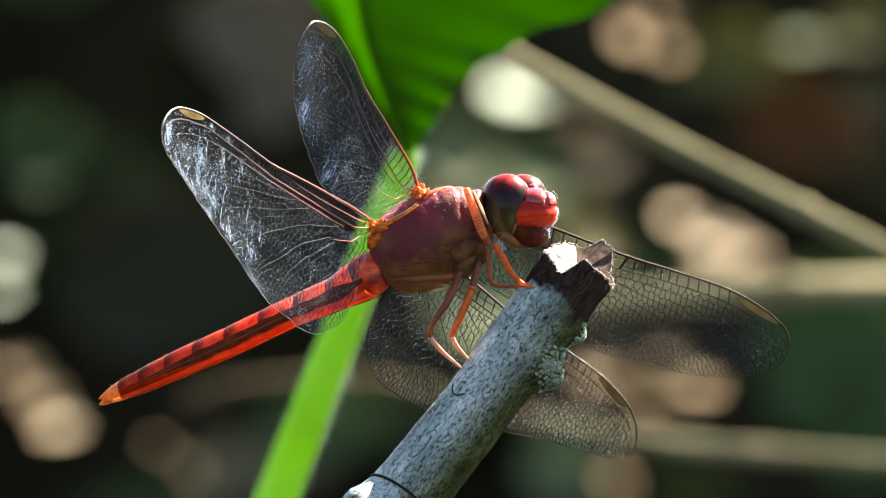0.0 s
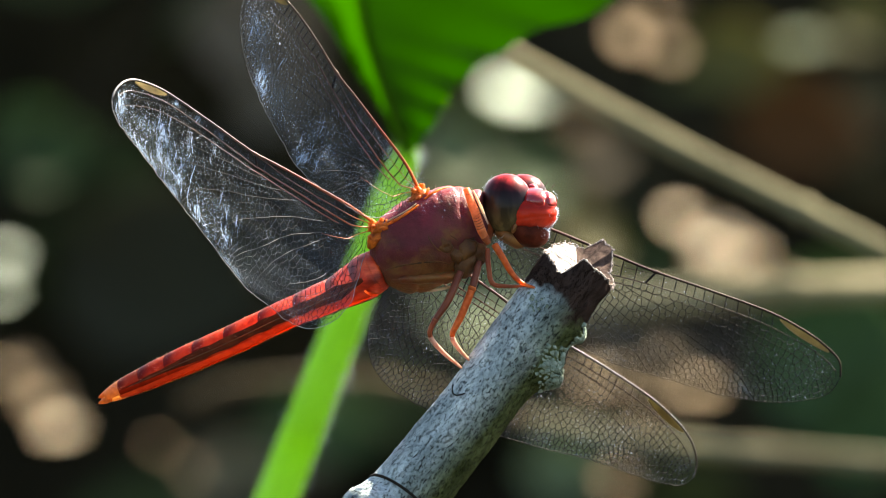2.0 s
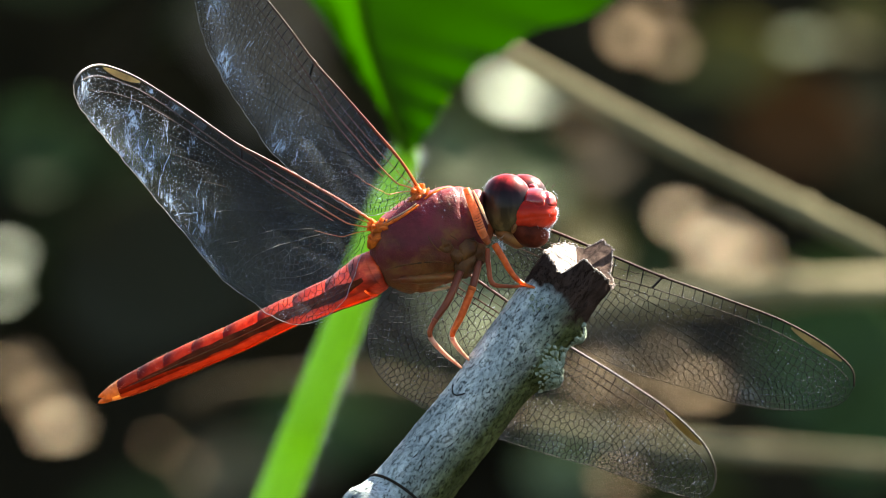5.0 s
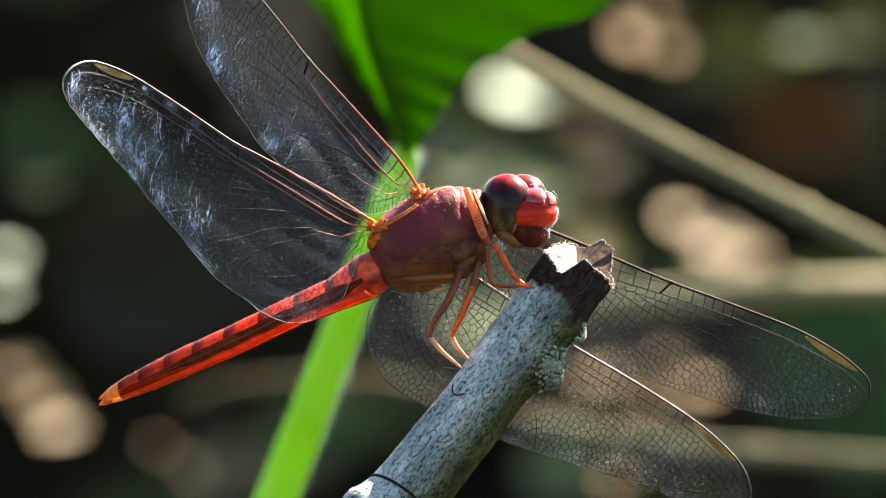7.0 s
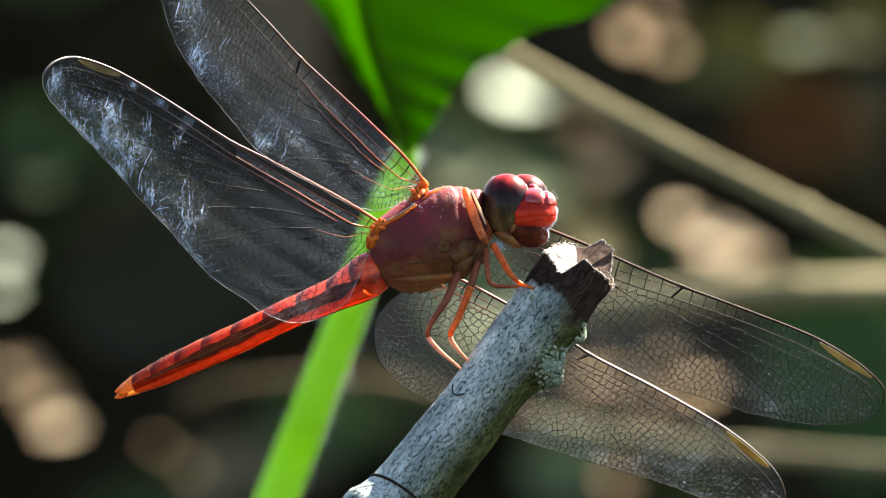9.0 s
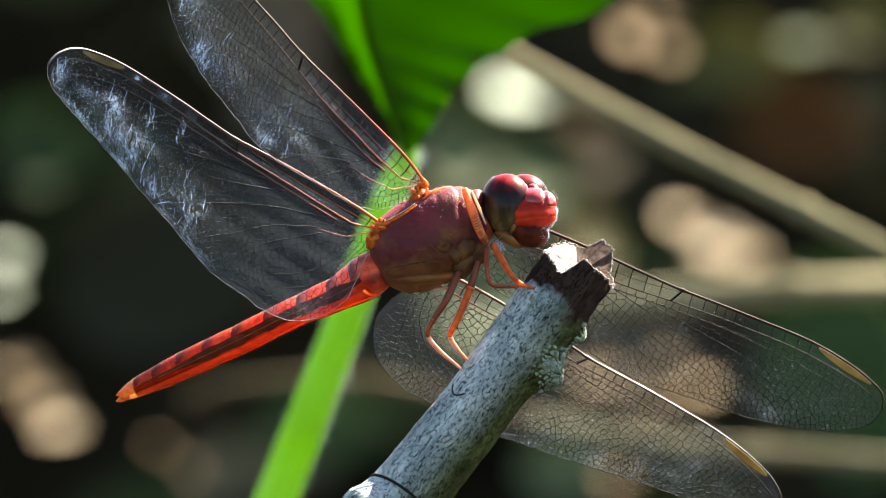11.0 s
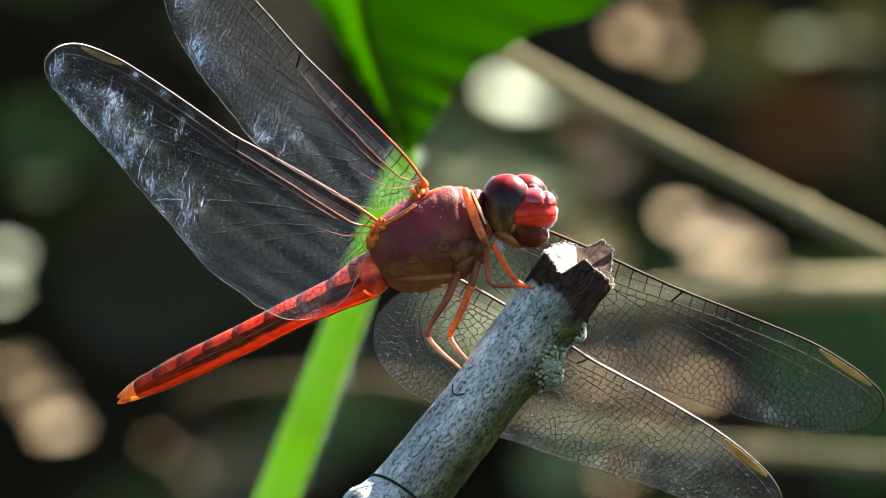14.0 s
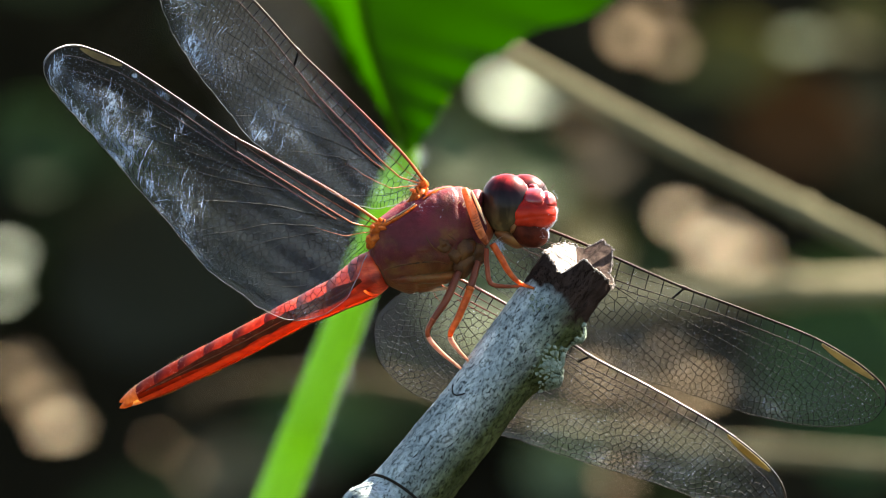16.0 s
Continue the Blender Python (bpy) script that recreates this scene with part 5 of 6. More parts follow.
left_fore = build_wing(CLEAR_FILM, True, -1, "clear forewing with amber stigma behind the twig", 13)
left_hind = build_wing(CLEAR_FILM, False, -1, "clear hindwing passing behind the twig", 14)


# ---- the green plant behind ----
def at_stage(p):
    return STAGE @ (Vector(p) * MM)


def build_plant():
    plant = new("green_plant")
    plant.matrix_world = STAGE
    tagged(plant, "bright green plant with one broad leaf on a thick stalk", "plant")
    p = smooth_path([(*q, r) for q, r in zip(((-54.3, 283.3, -120.6), (-31.3, 280.0, -59.3), (-15.7, 275.0, -20.0), (-12.6, 270.0, -12.2), (-9.6, 266.7, -4.3), (-7.1, 263.3, 2.6), (-5.6, 261.0, 6.6), (-5.3, 260.0, 7.8)), (2.0, 1.8, 1.62, 1.56, 1.46, 1.32, 1.1, 0.85))], 10)
    part("stalk", mesh("stalk", *tube(p[:, :3], p[:, 3], 16), STALK), plant, "hairy light green stalk")
    # blade: two halves folded along the midrib, base at the top of the stalk
    rib = smooth_path(((-5.3, 259.0, 7.6), (-6.4, 256.0, 10.6), (-7.6, 253.0, 14.3), (-8.6, 250.0, 18.0), (-9.8, 244.0, 28.2), (-10.4, 240.0, 44.4), (-8.7, 250.0, 66.3)), 10)
    left = smooth_path(((-5.7, 260.0, 7.4), (-7.2, 258.0, 10.4), (-9.2, 255.0, 13.4), (-11.4, 252.0, 17.2), (-15.4, 249.0, 24.0), (-16.5, 244.0, 39.9), (-9.2, 250.0, 66.3)), 10)
    right = smooth_path(((-4.6, 259.0, 7.5), (-2.7, 258.0, 10.3), (-0.9, 257.0, 13.1), (4.1, 256.0, 16.4), (11.2, 254.0, 21.0), (8.6, 248.0, 41.7), (-8.3, 250.0, 66.3)), 10)
    # the strip next to the rib takes the sunlit leaf colour
    for side, zone, mat, label in ((left, (0.0, 0.6), SUNLIT_LIME, "zone beside the midrib, lime for the sun on the fold"), (left, (0.6, 1.0), GREEN, ""), (right, (0.0, 1.0), GREEN, "")):
        verts, faces = [], []
        m = 12
        n = len(rib)
        for up in (0.12, -0.12):
            for i in range(n):
                for j in range(m + 1):
                    f = zone[0] + (zone[1] - zone[0]) * j / m
                    q = rib[i] * (1 - f) + side[i] * f
                    q = q + np.array((0, 1.2 * math.sin(f * math.pi) + 0.5 * math.sin(i * 0.9 + f * 3) * f + up, 0))
                    verts.append(q * MM)
        o = n * (m + 1)
        for i in range(n - 1):
            for j in range(m):
                q = i * (m + 1) + j
                faces.append((q, q + 1, q + m + 2, q + m + 1))
                faces.append((o + q, o + q + m + 1, o + q + m + 2, o + q + 1))
        part("leaf_blade", mesh("leaf_blade", verts, faces, mat), plant, label)
    part("midrib", mesh("midrib", *tube(rib, [0.45 - 0.3 * i / (len(rib) - 1) for i in range(len(rib))], 12), SUNLIT_LIME), plant, "lime green midrib")
    rnd = random.Random(3)
    hairs = []
    for _ in range(420):
        q = p[int(rnd.uniform(0.15, 0.95) * (len(p) - 1))]
        d = Vector((rnd.choice((-1, 1)), rnd.gauss(0, 0.6), rnd.gauss(0, 0.3)))
        hairs.append(spike(q[:3], d, q[3] + rnd.uniform(0.4, 1.2), 0.028))
    part("stalk_hairs", mesh("stalk_hairs", *join(hairs), SPECK), plant, "fine pale hairs", "stuff")


build_plant()


# ---- dry stems and dead leaves ----
def dry_stem(name, points, radius, label, joints=(), mat=None):
    p = smooth_path(points, 12)
    rad = [radius * (1.05 - 0.25 * i / (len(p) - 1)) * (1 + 0.05 * noise.noise(Vector((i * 0.4, radius, 1)))) for i in range(len(p))]
    ob = new(name, mesh(name, *tube(p, rad, 12), mat or STRAW))
    ob.matrix_world = STAGE
    tagged(ob, label, "dry stem", group="dry stems behind the perch")
    for f in joints:
        c = p[int(f * (len(p) - 1))]
        part("joint", mesh("joint", *blob(c, (radius * 1.2,) * 3, segs=12, rings=8), mat or STRAW), ob)
    return ob


dry_stem("dry_stem", ((-13.5, 566.7, 26.1), (3.1, 550.0, 16.6), (16.7, 541.7, 9.2), (27.3, 533.3, 3.8), (41.7, 525.0, -3.6), (84.9, 516.7, -27.2)), 1.04, "pale dry stem leaning across the gap", (0.62,), GREY_STRAW)
dry_stem("dry_stem", ((9.3, 866.7, -6.2), (22.7, 833.3, -4.4), (40.0, 833.3, -3.5), (80.6, 866.7, -2.1)), 1.5, "pale dry grass stem lying level", (0.55,))
dry_stem("dry_stem", ((6.6, 866.7, -16.7), (18.9, 833.3, -18.6), (39.5, 800.0, -20.1), (78.2, 783.3, -22.4)), 0.88, "pale dry grass stem bent low", (0.5,))
dry_stem("dry_stem", ((-29.2, 1066.7, -16.2), (-23.5, 1016.7, -13.9), (-11.8, 966.7, -12.9), (-1.6, 933.3, -14.6), (9.6, 933.3, -17.9)), 0.55, "tan dry stem arched behind the stalk", (0.6,), TAN_STRAW)

dry_stem("dry_stem", ((-54.5, 1466.7, 9.3), (-46.4, 1450.0, 15.9), (-36.9, 1433.3, 25.0), (-28.9, 1416.7, 34.0)), 0.7, "leaning dry stem coloured dark for shade", (), SHADE_STRAW)


def leaf_mesh(seed, width=0.5, curl=0.5):
    """A leaf of unit length: pointed oval, cupped and twisted, with thickness."""
    rnd = random.Random(seed)
    verts, faces = [], []
    n, m = 14, 8
    tw = rnd.uniform(-0.5, 0.5)
    for up in (0.006, -0.006):
        for i in range(n + 1):
            t = i / n
            w = width * math.sin(math.pi * t ** 0.85) ** 0.8 * 0.5 + 0.004
            for j in range(m + 1):
                f = 2 * j / m - 1
                z = curl * (0.35 * t * t - 0.1 * t) + curl * 0.5 * w * f * f + tw * w * f * t + 0.02 * math.sin(9 * t + 5 * f + seed)
                verts.append((t - 0.5, w * f, z + up))
    o = (n + 1) * (m + 1)
    for i in range(n):
        for j in range(m):
            q = i * (m + 1) + j
            faces.append((q, q + 1, q + m + 2, q + m + 1))
            faces.append((o + q, o + q + m + 1, o + q + m + 2, o + q + 1))
    return verts, faces


def loose_leaf(name, p, size, turn, mat, label, seed, width=0.55):
    ob = new(name, mesh(name, *leaf_mesh(seed, width), mat))
    ob.matrix_world = Matrix.LocRotScale(at_stage(p), Euler([radians(a) for a in turn]), (size, size, size))
    spine = [(t / 10 - 0.5, 0.0, 0.5 * (0.35 * (t / 10) ** 2 - 0.1 * t / 10) + 0.02 * math.sin(0.9 * t + seed)) for t in range(11)]
    part("midrib", mesh("midrib", *tube(spine, [0.022 - 0.0016 * t for t in range(11)], 6, scale=1.0), mat), ob)
    return tagged(ob, label, "leaf", group={"dead_leaf": "dead leaves on the bank", "pale_leaf": "pale leaves on the bank"}.get(name, "shaded leaves on the bank"))


# sunlit leaves held out from the bank, and the litter on it, darkened for shade
for p, size, turn, mat, what, seed, width in (
        ((7.9, 2000.0, 20.0), 0.0100, (19, 14, 30), PALE_LEAF, "pale", 1, 0.95), ((22.8, 2000.0, 28.4), 0.0046, (18, -8, 70), DEAD_LEAF, "brown", 2, 0.9),
        ((28.5, 2010.0, 26.6), 0.0042, (18, 8, 20), DEAD_LEAF, "brown", 12, 0.9), ((26.7, 2010.0, 32.9), 0.0042, (18, 8, 20), DEAD_LEAF, "brown", 13, 0.8),
        ((46.7, 2010.0, 27.6), 0.0066, (18, 6, 20), HAZE_GREEN, "pale", 3, 0.8), ((16.3, 2010.0, 16.2), 0.0036, (18, 5, -30), DEAD_LEAF, "brown", 14, 0.9),
        ((20.6, 2010.0, 11.9), 0.0042, (18, 5, -30), DEAD_LEAF, "brown", 15, 0.8), ((29.6, 2010.0, 4.2), 0.0042, (18, -8, 50), SUN_TAN_LEAF, "brown", 4, 0.9),
        ((34.6, 2000.0, 0.3), 0.0074, (20, 5, -10), SUN_TAN_LEAF, "brown", 5, 0.8), ((38.9, 2000.0, -1.3), 0.0055, (20, 5, -30), SUN_TAN_LEAF, "brown", 25, 0.8),
        ((-59.7, 1990.0, -16.8), 0.0062, (20, 12, -45), DEAD_LEAF, "tan", 6, 0.7), ((-56.3, 1990.0, -20.6), 0.0059, (20, 12, -45), DEAD_LEAF, "tan", 26, 0.8),
        ((-54.3, 2000.0, -24.5), 0.0056, (20, 4, -20), SUN_TAN_LEAF, "tan", 16, 0.9), ((-41.1, 2000.0, -26.7), 0.0023, (18, 20, -25), DEAD_LEAF, "tan", 7, 0.6),
        ((-36.5, 2000.0, -29.8), 0.0024, (18, 20, -25), DEAD_LEAF, "tan", 27, 0.6), ((-61.3, 1990.0, -1.1), 0.0042, (22, -8, 60), PALE_LEAF, "pale", 8, 0.8),
        ((-62.1, 1990.0, -5.7), 0.0038, (22, -8, 60), PALE_LEAF, "pale", 28, 0.8), ((32.5, 2010.0, -19.1), 0.0054, (18, 5, 40), DEAD_LEAF, "brown", 9, 0.8),
        ((18.9, 2020.0, -17.6), 0.0068, (18, -6, 10), DEAD_LEAF, "brown", 10, 0.9), ((25.6, 2020.0, -21.5), 0.0050, (18, 3, 0), DEAD_LEAF, "brown", 18, 0.8),
        ((11.2, 2010.0, -29.8), 0.0032, (18, 3, 0), PALE_LEAF, "pale", 19, 0.8), ((20.9, 2010.0, -31.4), 0.0042, (18, 3, 20), DEAD_LEAF, "brown", 29, 0.8), ((27.9, 2020.0, -15.3), 0.0042, (18, 3, 0), DEAD_LEAF, "brown", 20, 0.8)):
    if what == "pale":
        loose_leaf("pale_leaf", p, size, turn, mat, "pale grey-green leaf catching the sun", seed, width)
    else:
        loose_leaf("dead_leaf", p, size, turn, mat, what + " curled dead leaf held out from the bank", seed, width)


def litter(name, mat, count, seed, label, size, out):
    rnd = random.Random(seed)
    shapes = [leaf_mesh(40 + k, 0.6) for k in range(4)]
    pieces = []
    for _ in range(count):
        x, z = rnd.uniform(-0.24, 0.24), rnd.uniform(0.0, 0.34)
        y = 2.08 + 0.18 * (z - 0.02) / 0.40 - rnd.uniform(0.0, out)
        m = Matrix.LocRotScale((x, y, z), Euler([radians(a) for a in (rnd.uniform(30, 80), rnd.uniform(-30, 30), rnd.uniform(0, 360))]), (rnd.uniform(0.6, 1.2) * size,) * 3)
        v, f = rnd.choice(shapes)
        pieces.append(([m @ Vector(q) for q in v], f))
    tagged(new(name, mesh(name, *join(pieces), mat)), label, "leaf litter", kind="stuff")


litter("leaf_litter", SHADE_LITTER, 260, 21, "brown dead leaves lying on the bank, darkened for shade", 0.026, 0.07)
litter("undergrowth", SHADE_UNDERGROWTH, 200, 22, "dark green small leaves growing on the bank", 0.026, 0.08)

# broad leaves that hang in front of the bank, shade and haze put into their colours
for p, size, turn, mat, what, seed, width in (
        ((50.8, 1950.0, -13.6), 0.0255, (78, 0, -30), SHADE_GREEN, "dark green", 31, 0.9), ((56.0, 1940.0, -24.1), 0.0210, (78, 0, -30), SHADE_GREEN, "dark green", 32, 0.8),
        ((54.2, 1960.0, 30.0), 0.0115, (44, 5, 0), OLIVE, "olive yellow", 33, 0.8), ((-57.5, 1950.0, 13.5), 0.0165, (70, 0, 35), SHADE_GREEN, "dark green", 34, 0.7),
        ((-1.0, 1960.0, 12.2), 0.0130, (62, 10, 30), HAZE_GREEN, "grey-green", 35, 0.9), ((15.2, 1970.0, 3.3), 0.0095, (60, 0, 26), OLIVE, "olive yellow", 36, 0.8), ((23.0, 1955.0, 8.2), 0.0080, (62, 10, -20), SHADE_DIM, "dark brown", 47, 0.7), ((18.4, 1965.0, 11.6), 0.0065, (60, 5, 22), BROWN_SHADE, "brown", 49, 0.8),
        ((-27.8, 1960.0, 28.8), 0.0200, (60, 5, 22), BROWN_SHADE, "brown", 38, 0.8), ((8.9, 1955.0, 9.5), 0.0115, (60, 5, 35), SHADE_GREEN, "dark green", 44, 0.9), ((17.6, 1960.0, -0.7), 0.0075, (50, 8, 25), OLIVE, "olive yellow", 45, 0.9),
        ((13.5, 1960.0, -30.3), 0.0120, (48, 5, 8), HAZE_GREEN, "grey-green", 46, 0.9), ((-39.2, 1960.0, -4.5), 0.0320, (62, 10, -20), SHADE_DIM, "dark brown", 40, 0.8),
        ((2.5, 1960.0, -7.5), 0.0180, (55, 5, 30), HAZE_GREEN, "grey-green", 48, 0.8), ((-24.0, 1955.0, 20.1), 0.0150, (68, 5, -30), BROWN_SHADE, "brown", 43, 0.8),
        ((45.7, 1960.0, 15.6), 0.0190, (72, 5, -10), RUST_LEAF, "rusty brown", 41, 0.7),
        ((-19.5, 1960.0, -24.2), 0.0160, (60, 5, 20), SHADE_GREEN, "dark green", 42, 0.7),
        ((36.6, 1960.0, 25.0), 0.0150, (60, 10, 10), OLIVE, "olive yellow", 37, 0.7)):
    loose_leaf("shaded_leaf", p, size, turn, mat, what + " leaf hanging with shade in its colour", seed, width)


RIGHT_FORE_POSES = (
    (0, -4.212, -0.307, 4.116, 57.93, -22.04, -104.85),
    (0.5, -4.212, -0.307, 4.116, 60.08, -22.26, -105.41),
    (1, -4.212, -0.307, 4.116, 62.22, -23.99, -107.99),
    (1.5, -4.212, -0.307, 4.116, 64.37, -24.48, -109.24),
    (2, -4.212, -0.307, 4.116, 64.92, -26.9, -113.23),
    (2.5, -4.212, -0.307, 4.116, 65.48, -27.68, -115.37),
    (3, -4.212, -0.307, 4.116, 66.03, -28.48, -116.79),
    (3.5, -4.212, -0.307, 4.116, 66.59, -28.91, -117.8),
    (4, -4.212, -0.307, 4.116, 67.14, -29.2, -118.63),
    (6.5, -4.212, -0.307, 4.116, 66.36, -30.41, -121.96),
    (7.5, -4.212, -0.307, 4.116, 66.04, -30.31, -121.81),
    (8.5, -4.212, -0.307, 4.116, 66.04, -30.39, -122),
    (8.7, -3.704, -0.536, 4.454, 66.41, -29.49, -123.2),
    (9, -3.704, -0.536, 4.454, 66.41, -29.49, -123.2),
    (11.5, -3.704, -0.536, 4.454, 66.41, -30.56, -122.78),
    (12.5, -3.704, -0.536, 4.454, 66.41, -30.96, -123.09),
    (13.5, -3.704, -0.536, 4.454, 66.41, -30.91, -123.49),
    (15, -3.704, -0.536, 4.454, 66.41, -30.86, -123.77),
    (15.5, -3.704, -0.536, 4.454, 66.41, -30.87, -123.82),
    (15.6, -3.704, -0.536, 4.454, 66.41, -30.87, -123.82),
    (15.8, -3.704, -0.536, 4.454, 66.41, -28.02, -126.94),
    (15.9, -3.704, -0.536, 4.454, 66.41, -31.36, -124.55),
    (16, -3.704, -0.536, 4.454, 66.41, -31.36, -124.55),
)
LEFT_FORE_POSES = (
    (0, -2.066, 2.336, 3.69, 102.47, 13.34, 40.32),
    (0.5, -2.066, 2.336, 3.69, 103.29, 13.88, 39.57),
    (1, -2.066, 2.336, 3.69, 104.12, 14.45, 38.7),
    (1.1, -2.066, 2.336, 3.69, 104.28, 14.47, 38.71),
    (1.2, -2.066, 2.336, 3.69, 104.45, 18.47, 24.08),
    (1.5, -2.066, 2.336, 3.69, 104.94, 18.51, 24.11),
    (2, -2.066, 2.336, 3.69, 103.76, 16.9, 28.32),
    (2.5, -2.066, 2.336, 3.69, 102.59, 16.99, 28.92),
    (3, -2.066, 2.336, 3.69, 101.41, 16.93, 28.68),
    (3.5, -2.066, 2.336, 3.69, 100.23, 16.87, 29.07),
    (4, -2.066, 2.336, 3.69, 99.06, 17.2, 28.42),
    (6.5, -2.066, 2.336, 3.69, 103.45, 19.39, 18.62),
    (7.5, -2.066, 2.336, 3.69, 105.2, 19.47, 18.22),
    (8.5, -2.066, 2.336, 3.69, 105.2, 20.19, 15.5),
    (8.7, -1.607, 2.219, 3.561, 108.04, 19.96, 18.56),
    (9, -1.607, 2.219, 3.561, 108.04, 19.96, 18.56),
    (11.5, -1.607, 2.219, 3.561, 108.04, 21.13, 17.59),
    (12.5, -1.607, 2.219, 3.561, 108.04, 21.23, 16.66),
    (13.5, -1.607, 2.219, 3.561, 108.04, 20.99, 17.47),
    (15, -1.607, 2.219, 3.561, 108.04, 20.99, 17.46),
    (15.5, -1.607, 2.219, 3.561, 108.04, 21.11, 17.36),
    (15.6, -1.607, 2.219, 3.561, 108.04, 21.11, 17.36),
    (15.8, -1.607, 2.219, 3.561, 108.04, 18.61, 16.61),
    (15.9, -1.607, 2.219, 3.561, 108.04, 18.61, 16.61),
    (16, -1.607, 2.219, 3.561, 108.04, 20.2, 17.41),
)
RIGHT_HIND_POSES = (
    (0, -7.233, -0.355, 1.781, 81.83, -17.06, -119.61),
    (0.5, -7.233, -0.355, 1.781, 82.67, -16.56, -120.22),
    (1, -7.233, -0.355, 1.781, 83.51, -18.44, -123.11),
    (1.5, -7.233, -0.355, 1.781, 84.35, -19.09, -123.53),
    (2, -7.233, -0.355, 1.781, 83.78, -20.85, -127.33),
    (2.5, -7.233, -0.355, 1.781, 83.21, -21.49, -129.47),
    (3, -7.233, -0.355, 1.781, 82.64, -22.35, -131.35),
    (3.5, -7.233, -0.355, 1.781, 82.07, -22.63, -132.06),
    (4, -7.233, -0.355, 1.781, 81.5, -22.61, -132.34),
    (6.5, -7.233, -0.355, 1.781, 79.36, -23.36, -134.86),
    (7.5, -7.233, -0.355, 1.781, 78.51, -23.32, -135.1),
    (8.5, -7.233, -0.355, 1.781, 78.51, -23.66, -135.62),
    (8.7, -6.655, -0.765, 1.682, 77.95, -24.16, -137.21),
    (9, -6.655, -0.765, 1.682, 77.95, -24.16, -137.21),
    (11.5, -6.655, -0.765, 1.682, 77.95, -25.54, -136.73),
    (12.5, -6.655, -0.765, 1.682, 77.95, -25.42, -137.09),
    (13.5, -6.655, -0.765, 1.682, 77.95, -25.88, -137.32),
    (15, -6.655, -0.765, 1.682, 77.95, -25.96, -137.73),
    (15.5, -6.655, -0.765, 1.682, 77.95, -25.79, -137.59),
    (15.6, -6.655, -0.765, 1.682, 77.95, -25.79, -137.59),
    (15.8, -6.655, -0.765, 1.682, 77.95, -22.28, -139.29),
    (15.9, -6.655, -0.765, 1.682, 77.95, -25.79, -137.59),
    (16, -6.655, -0.765, 1.682, 77.95, -25.79, -137.59),
)
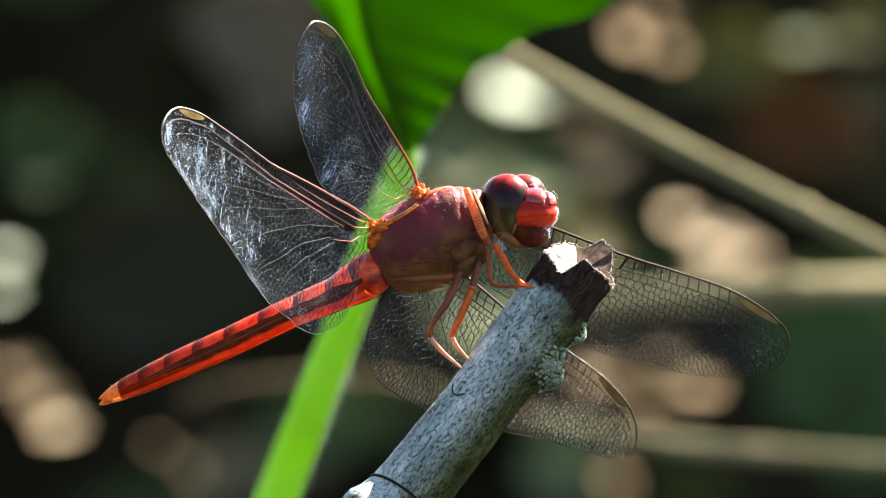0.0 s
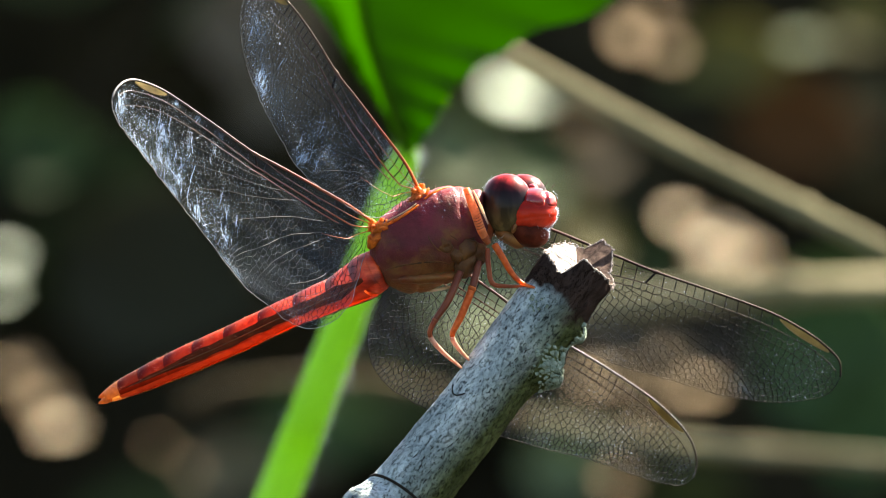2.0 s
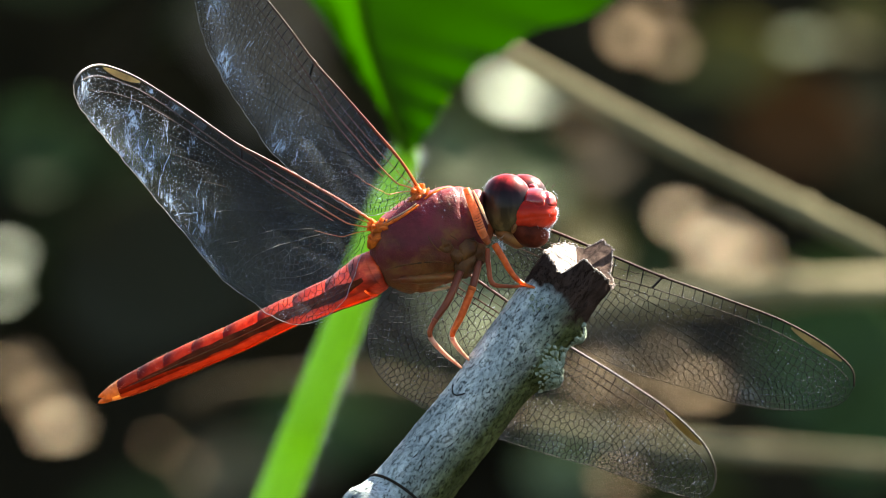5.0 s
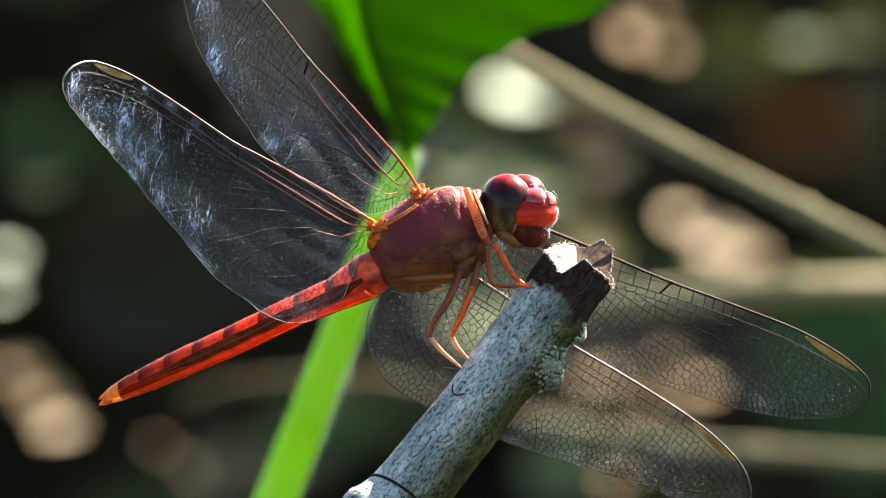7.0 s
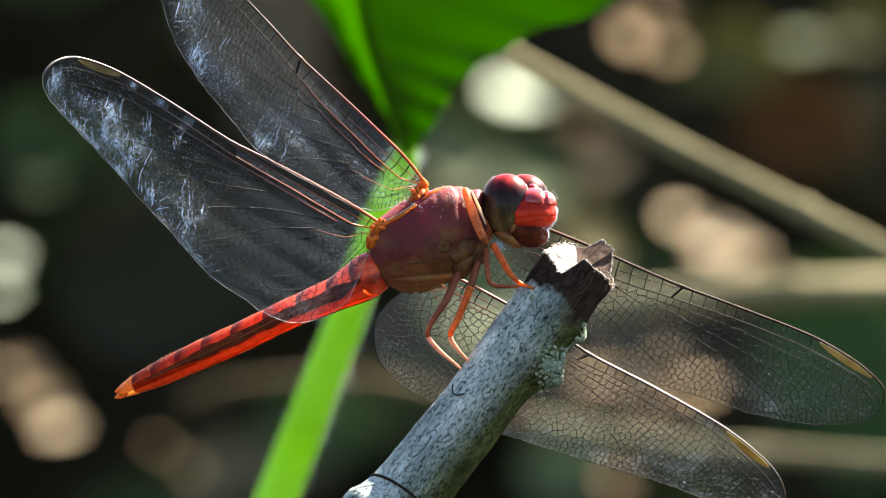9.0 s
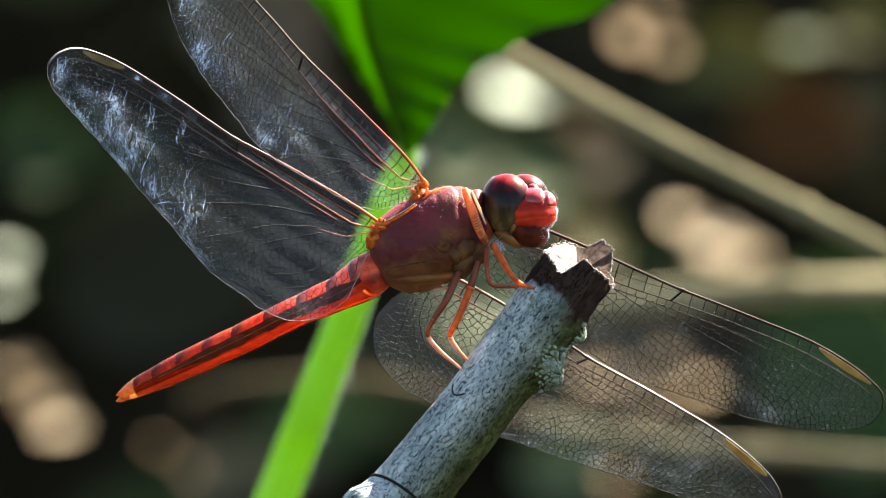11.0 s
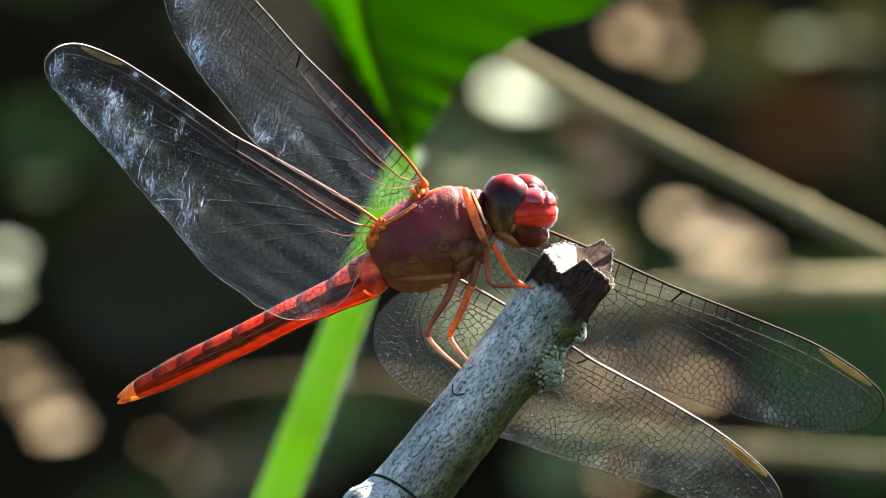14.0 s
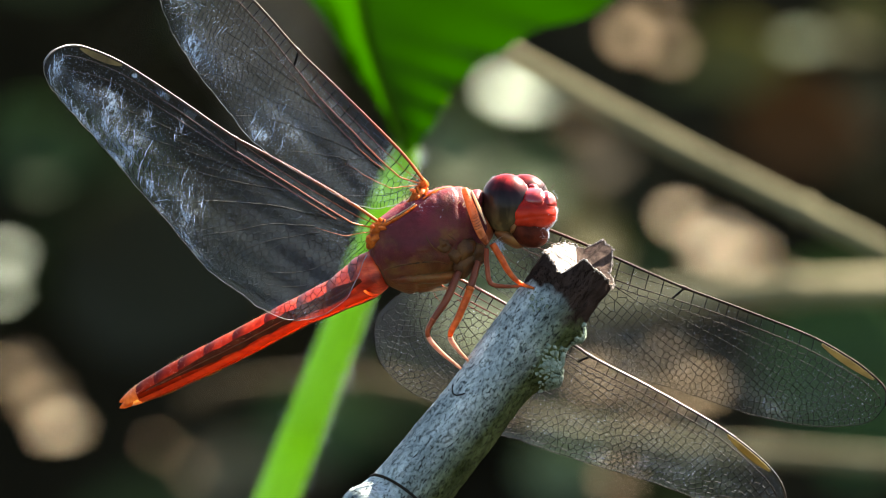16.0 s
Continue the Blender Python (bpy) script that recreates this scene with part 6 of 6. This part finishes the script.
LEFT_HIND_POSES = (
    (0, -3.948, 2.229, 0.29, 116.93, 19.84, 54.98),
    (0.5, -3.948, 2.229, 0.29, 116.43, 19.46, 54.73),
    (1, -3.948, 2.229, 0.29, 115.93, 21.06, 50.28),
    (1.1, -3.948, 2.229, 0.29, 115.83, 21.02, 50.22),
    (1.2, -3.948, 2.229, 0.29, 115.73, 25.79, 37.77),
    (1.5, -3.948, 2.229, 0.29, 115.43, 25.67, 37.59),
    (2, -3.948, 2.229, 0.29, 115.14, 23.45, 43.64),
    (2.5, -3.948, 2.229, 0.29, 114.85, 23.77, 43.48),
    (3, -3.948, 2.229, 0.29, 114.56, 24.01, 42.96),
    (3.5, -3.948, 2.229, 0.29, 114.28, 23.75, 43.82),
    (4, -3.948, 2.229, 0.29, 113.99, 23.93, 43.65),
    (6.5, -3.948, 2.229, 0.29, 115.57, 27.64, 29.61),
    (7.5, -3.948, 2.229, 0.29, 116.2, 27.67, 29.11),
    (8.5, -3.948, 2.229, 0.29, 116.2, 27.96, 27.77),
    (8.7, -3.635, 1.99, -1.011, 130.97, 26.04, 25.3),
    (9, -3.635, 1.99, -1.011, 130.97, 26.04, 25.3),
    (11.5, -3.635, 1.99, -1.011, 130.97, 27.39, 24.58),
    (12.5, -3.635, 1.99, -1.011, 130.97, 27.28, 24.48),
    (13.5, -3.635, 1.99, -1.011, 130.97, 27.33, 24.57),
    (15, -3.635, 1.99, -1.011, 130.97, 27.33, 24.57),
    (15.5, -3.635, 1.99, -1.011, 130.97, 27.31, 24.82),
    (15.6, -3.635, 1.99, -1.011, 130.97, 27.31, 24.82),
    (15.8, -3.635, 1.99, -1.011, 130.97, 25.23, 16.57),
    (15.9, -3.635, 1.99, -1.011, 130.97, 25.23, 16.57),
    (16, -3.635, 1.99, -1.011, 130.97, 26.58, 24.36),
)

# seconds, lift and swing of the abdomen in degrees
ABDOMEN_SWAY = ((0, -0.6, 2.4), (0.5, 0.1, 2.4), (1, -0.45, 2.4), (1.5, -0.6, 2.4), (2, -0.35, 2.4), (2.5, 0.15, 2.4), (3, -0.55, 2.4), (3.5, -0.15, 2.4), (4, 0.15, 2.4), (5, -0.25, 2.4), (5.7, -0.05, 2.4), (6.5, -0.15, 2.8), (7, -0.65, 2.5),
                (7.5, -0.35, 2.5), (8, -0.25, 2.6), (8.5, -0.15, 2.4), (8.7, 0.7, 0), (9, 0.85, 0), (10, 0.5, 0), (10.7, 0.1, 0), (11.5, 0.12, 0), (12, -0.45, 0), (12.5, 0, 0), (13, -0.55, 0), (13.5, -0.35, 0), (14, -0.35, 0),
                (14.5, -0.7, 0), (15, -0.65, 0), (15.5, -0.35, 0), (16, -1.4, 0))
# seconds, three turns in degrees and the lift in millimetres
HEAD_TURNS = ((0, 0, 0, 0, 0), (15.6, 0, 0, 0, 0), (15.7, 9, -6, -3, 0.18), (15.8, 14, -11, -5, 0.28), (15.9, 3, -1, 0, 0.1), (16, 0, 0, 0, 0))


def motions():
    for wing, poses in ((right_fore, RIGHT_FORE_POSES), (right_hind, RIGHT_HIND_POSES), (left_fore, LEFT_FORE_POSES), (left_hind, LEFT_HIND_POSES)):
        walk(wing, [(t, pose(x * MM, y * MM, z * MM, rx, ry, rz)) for t, x, y, z, rx, ry, rz in poses])
    turn = [(0, 3.0), (8.5, 3.0), (8.7, 0.0), (16, 0.0)]
    walk(dragonfly, [(t, STAGE @ pose(0, 0, 0, 0, 0, a)) for t, a in turn])
    walk(abdomen, [(t, pose(*(ABDOMEN_AT * MM), 0, a, b)) for t, a, b in ABDOMEN_SWAY])
    walk(head, [(t, pose(*((HEAD_AT + Vector((-up, 0, up))) * MM), a, b, c)) for t, a, b, c, up in HEAD_TURNS])


motions()
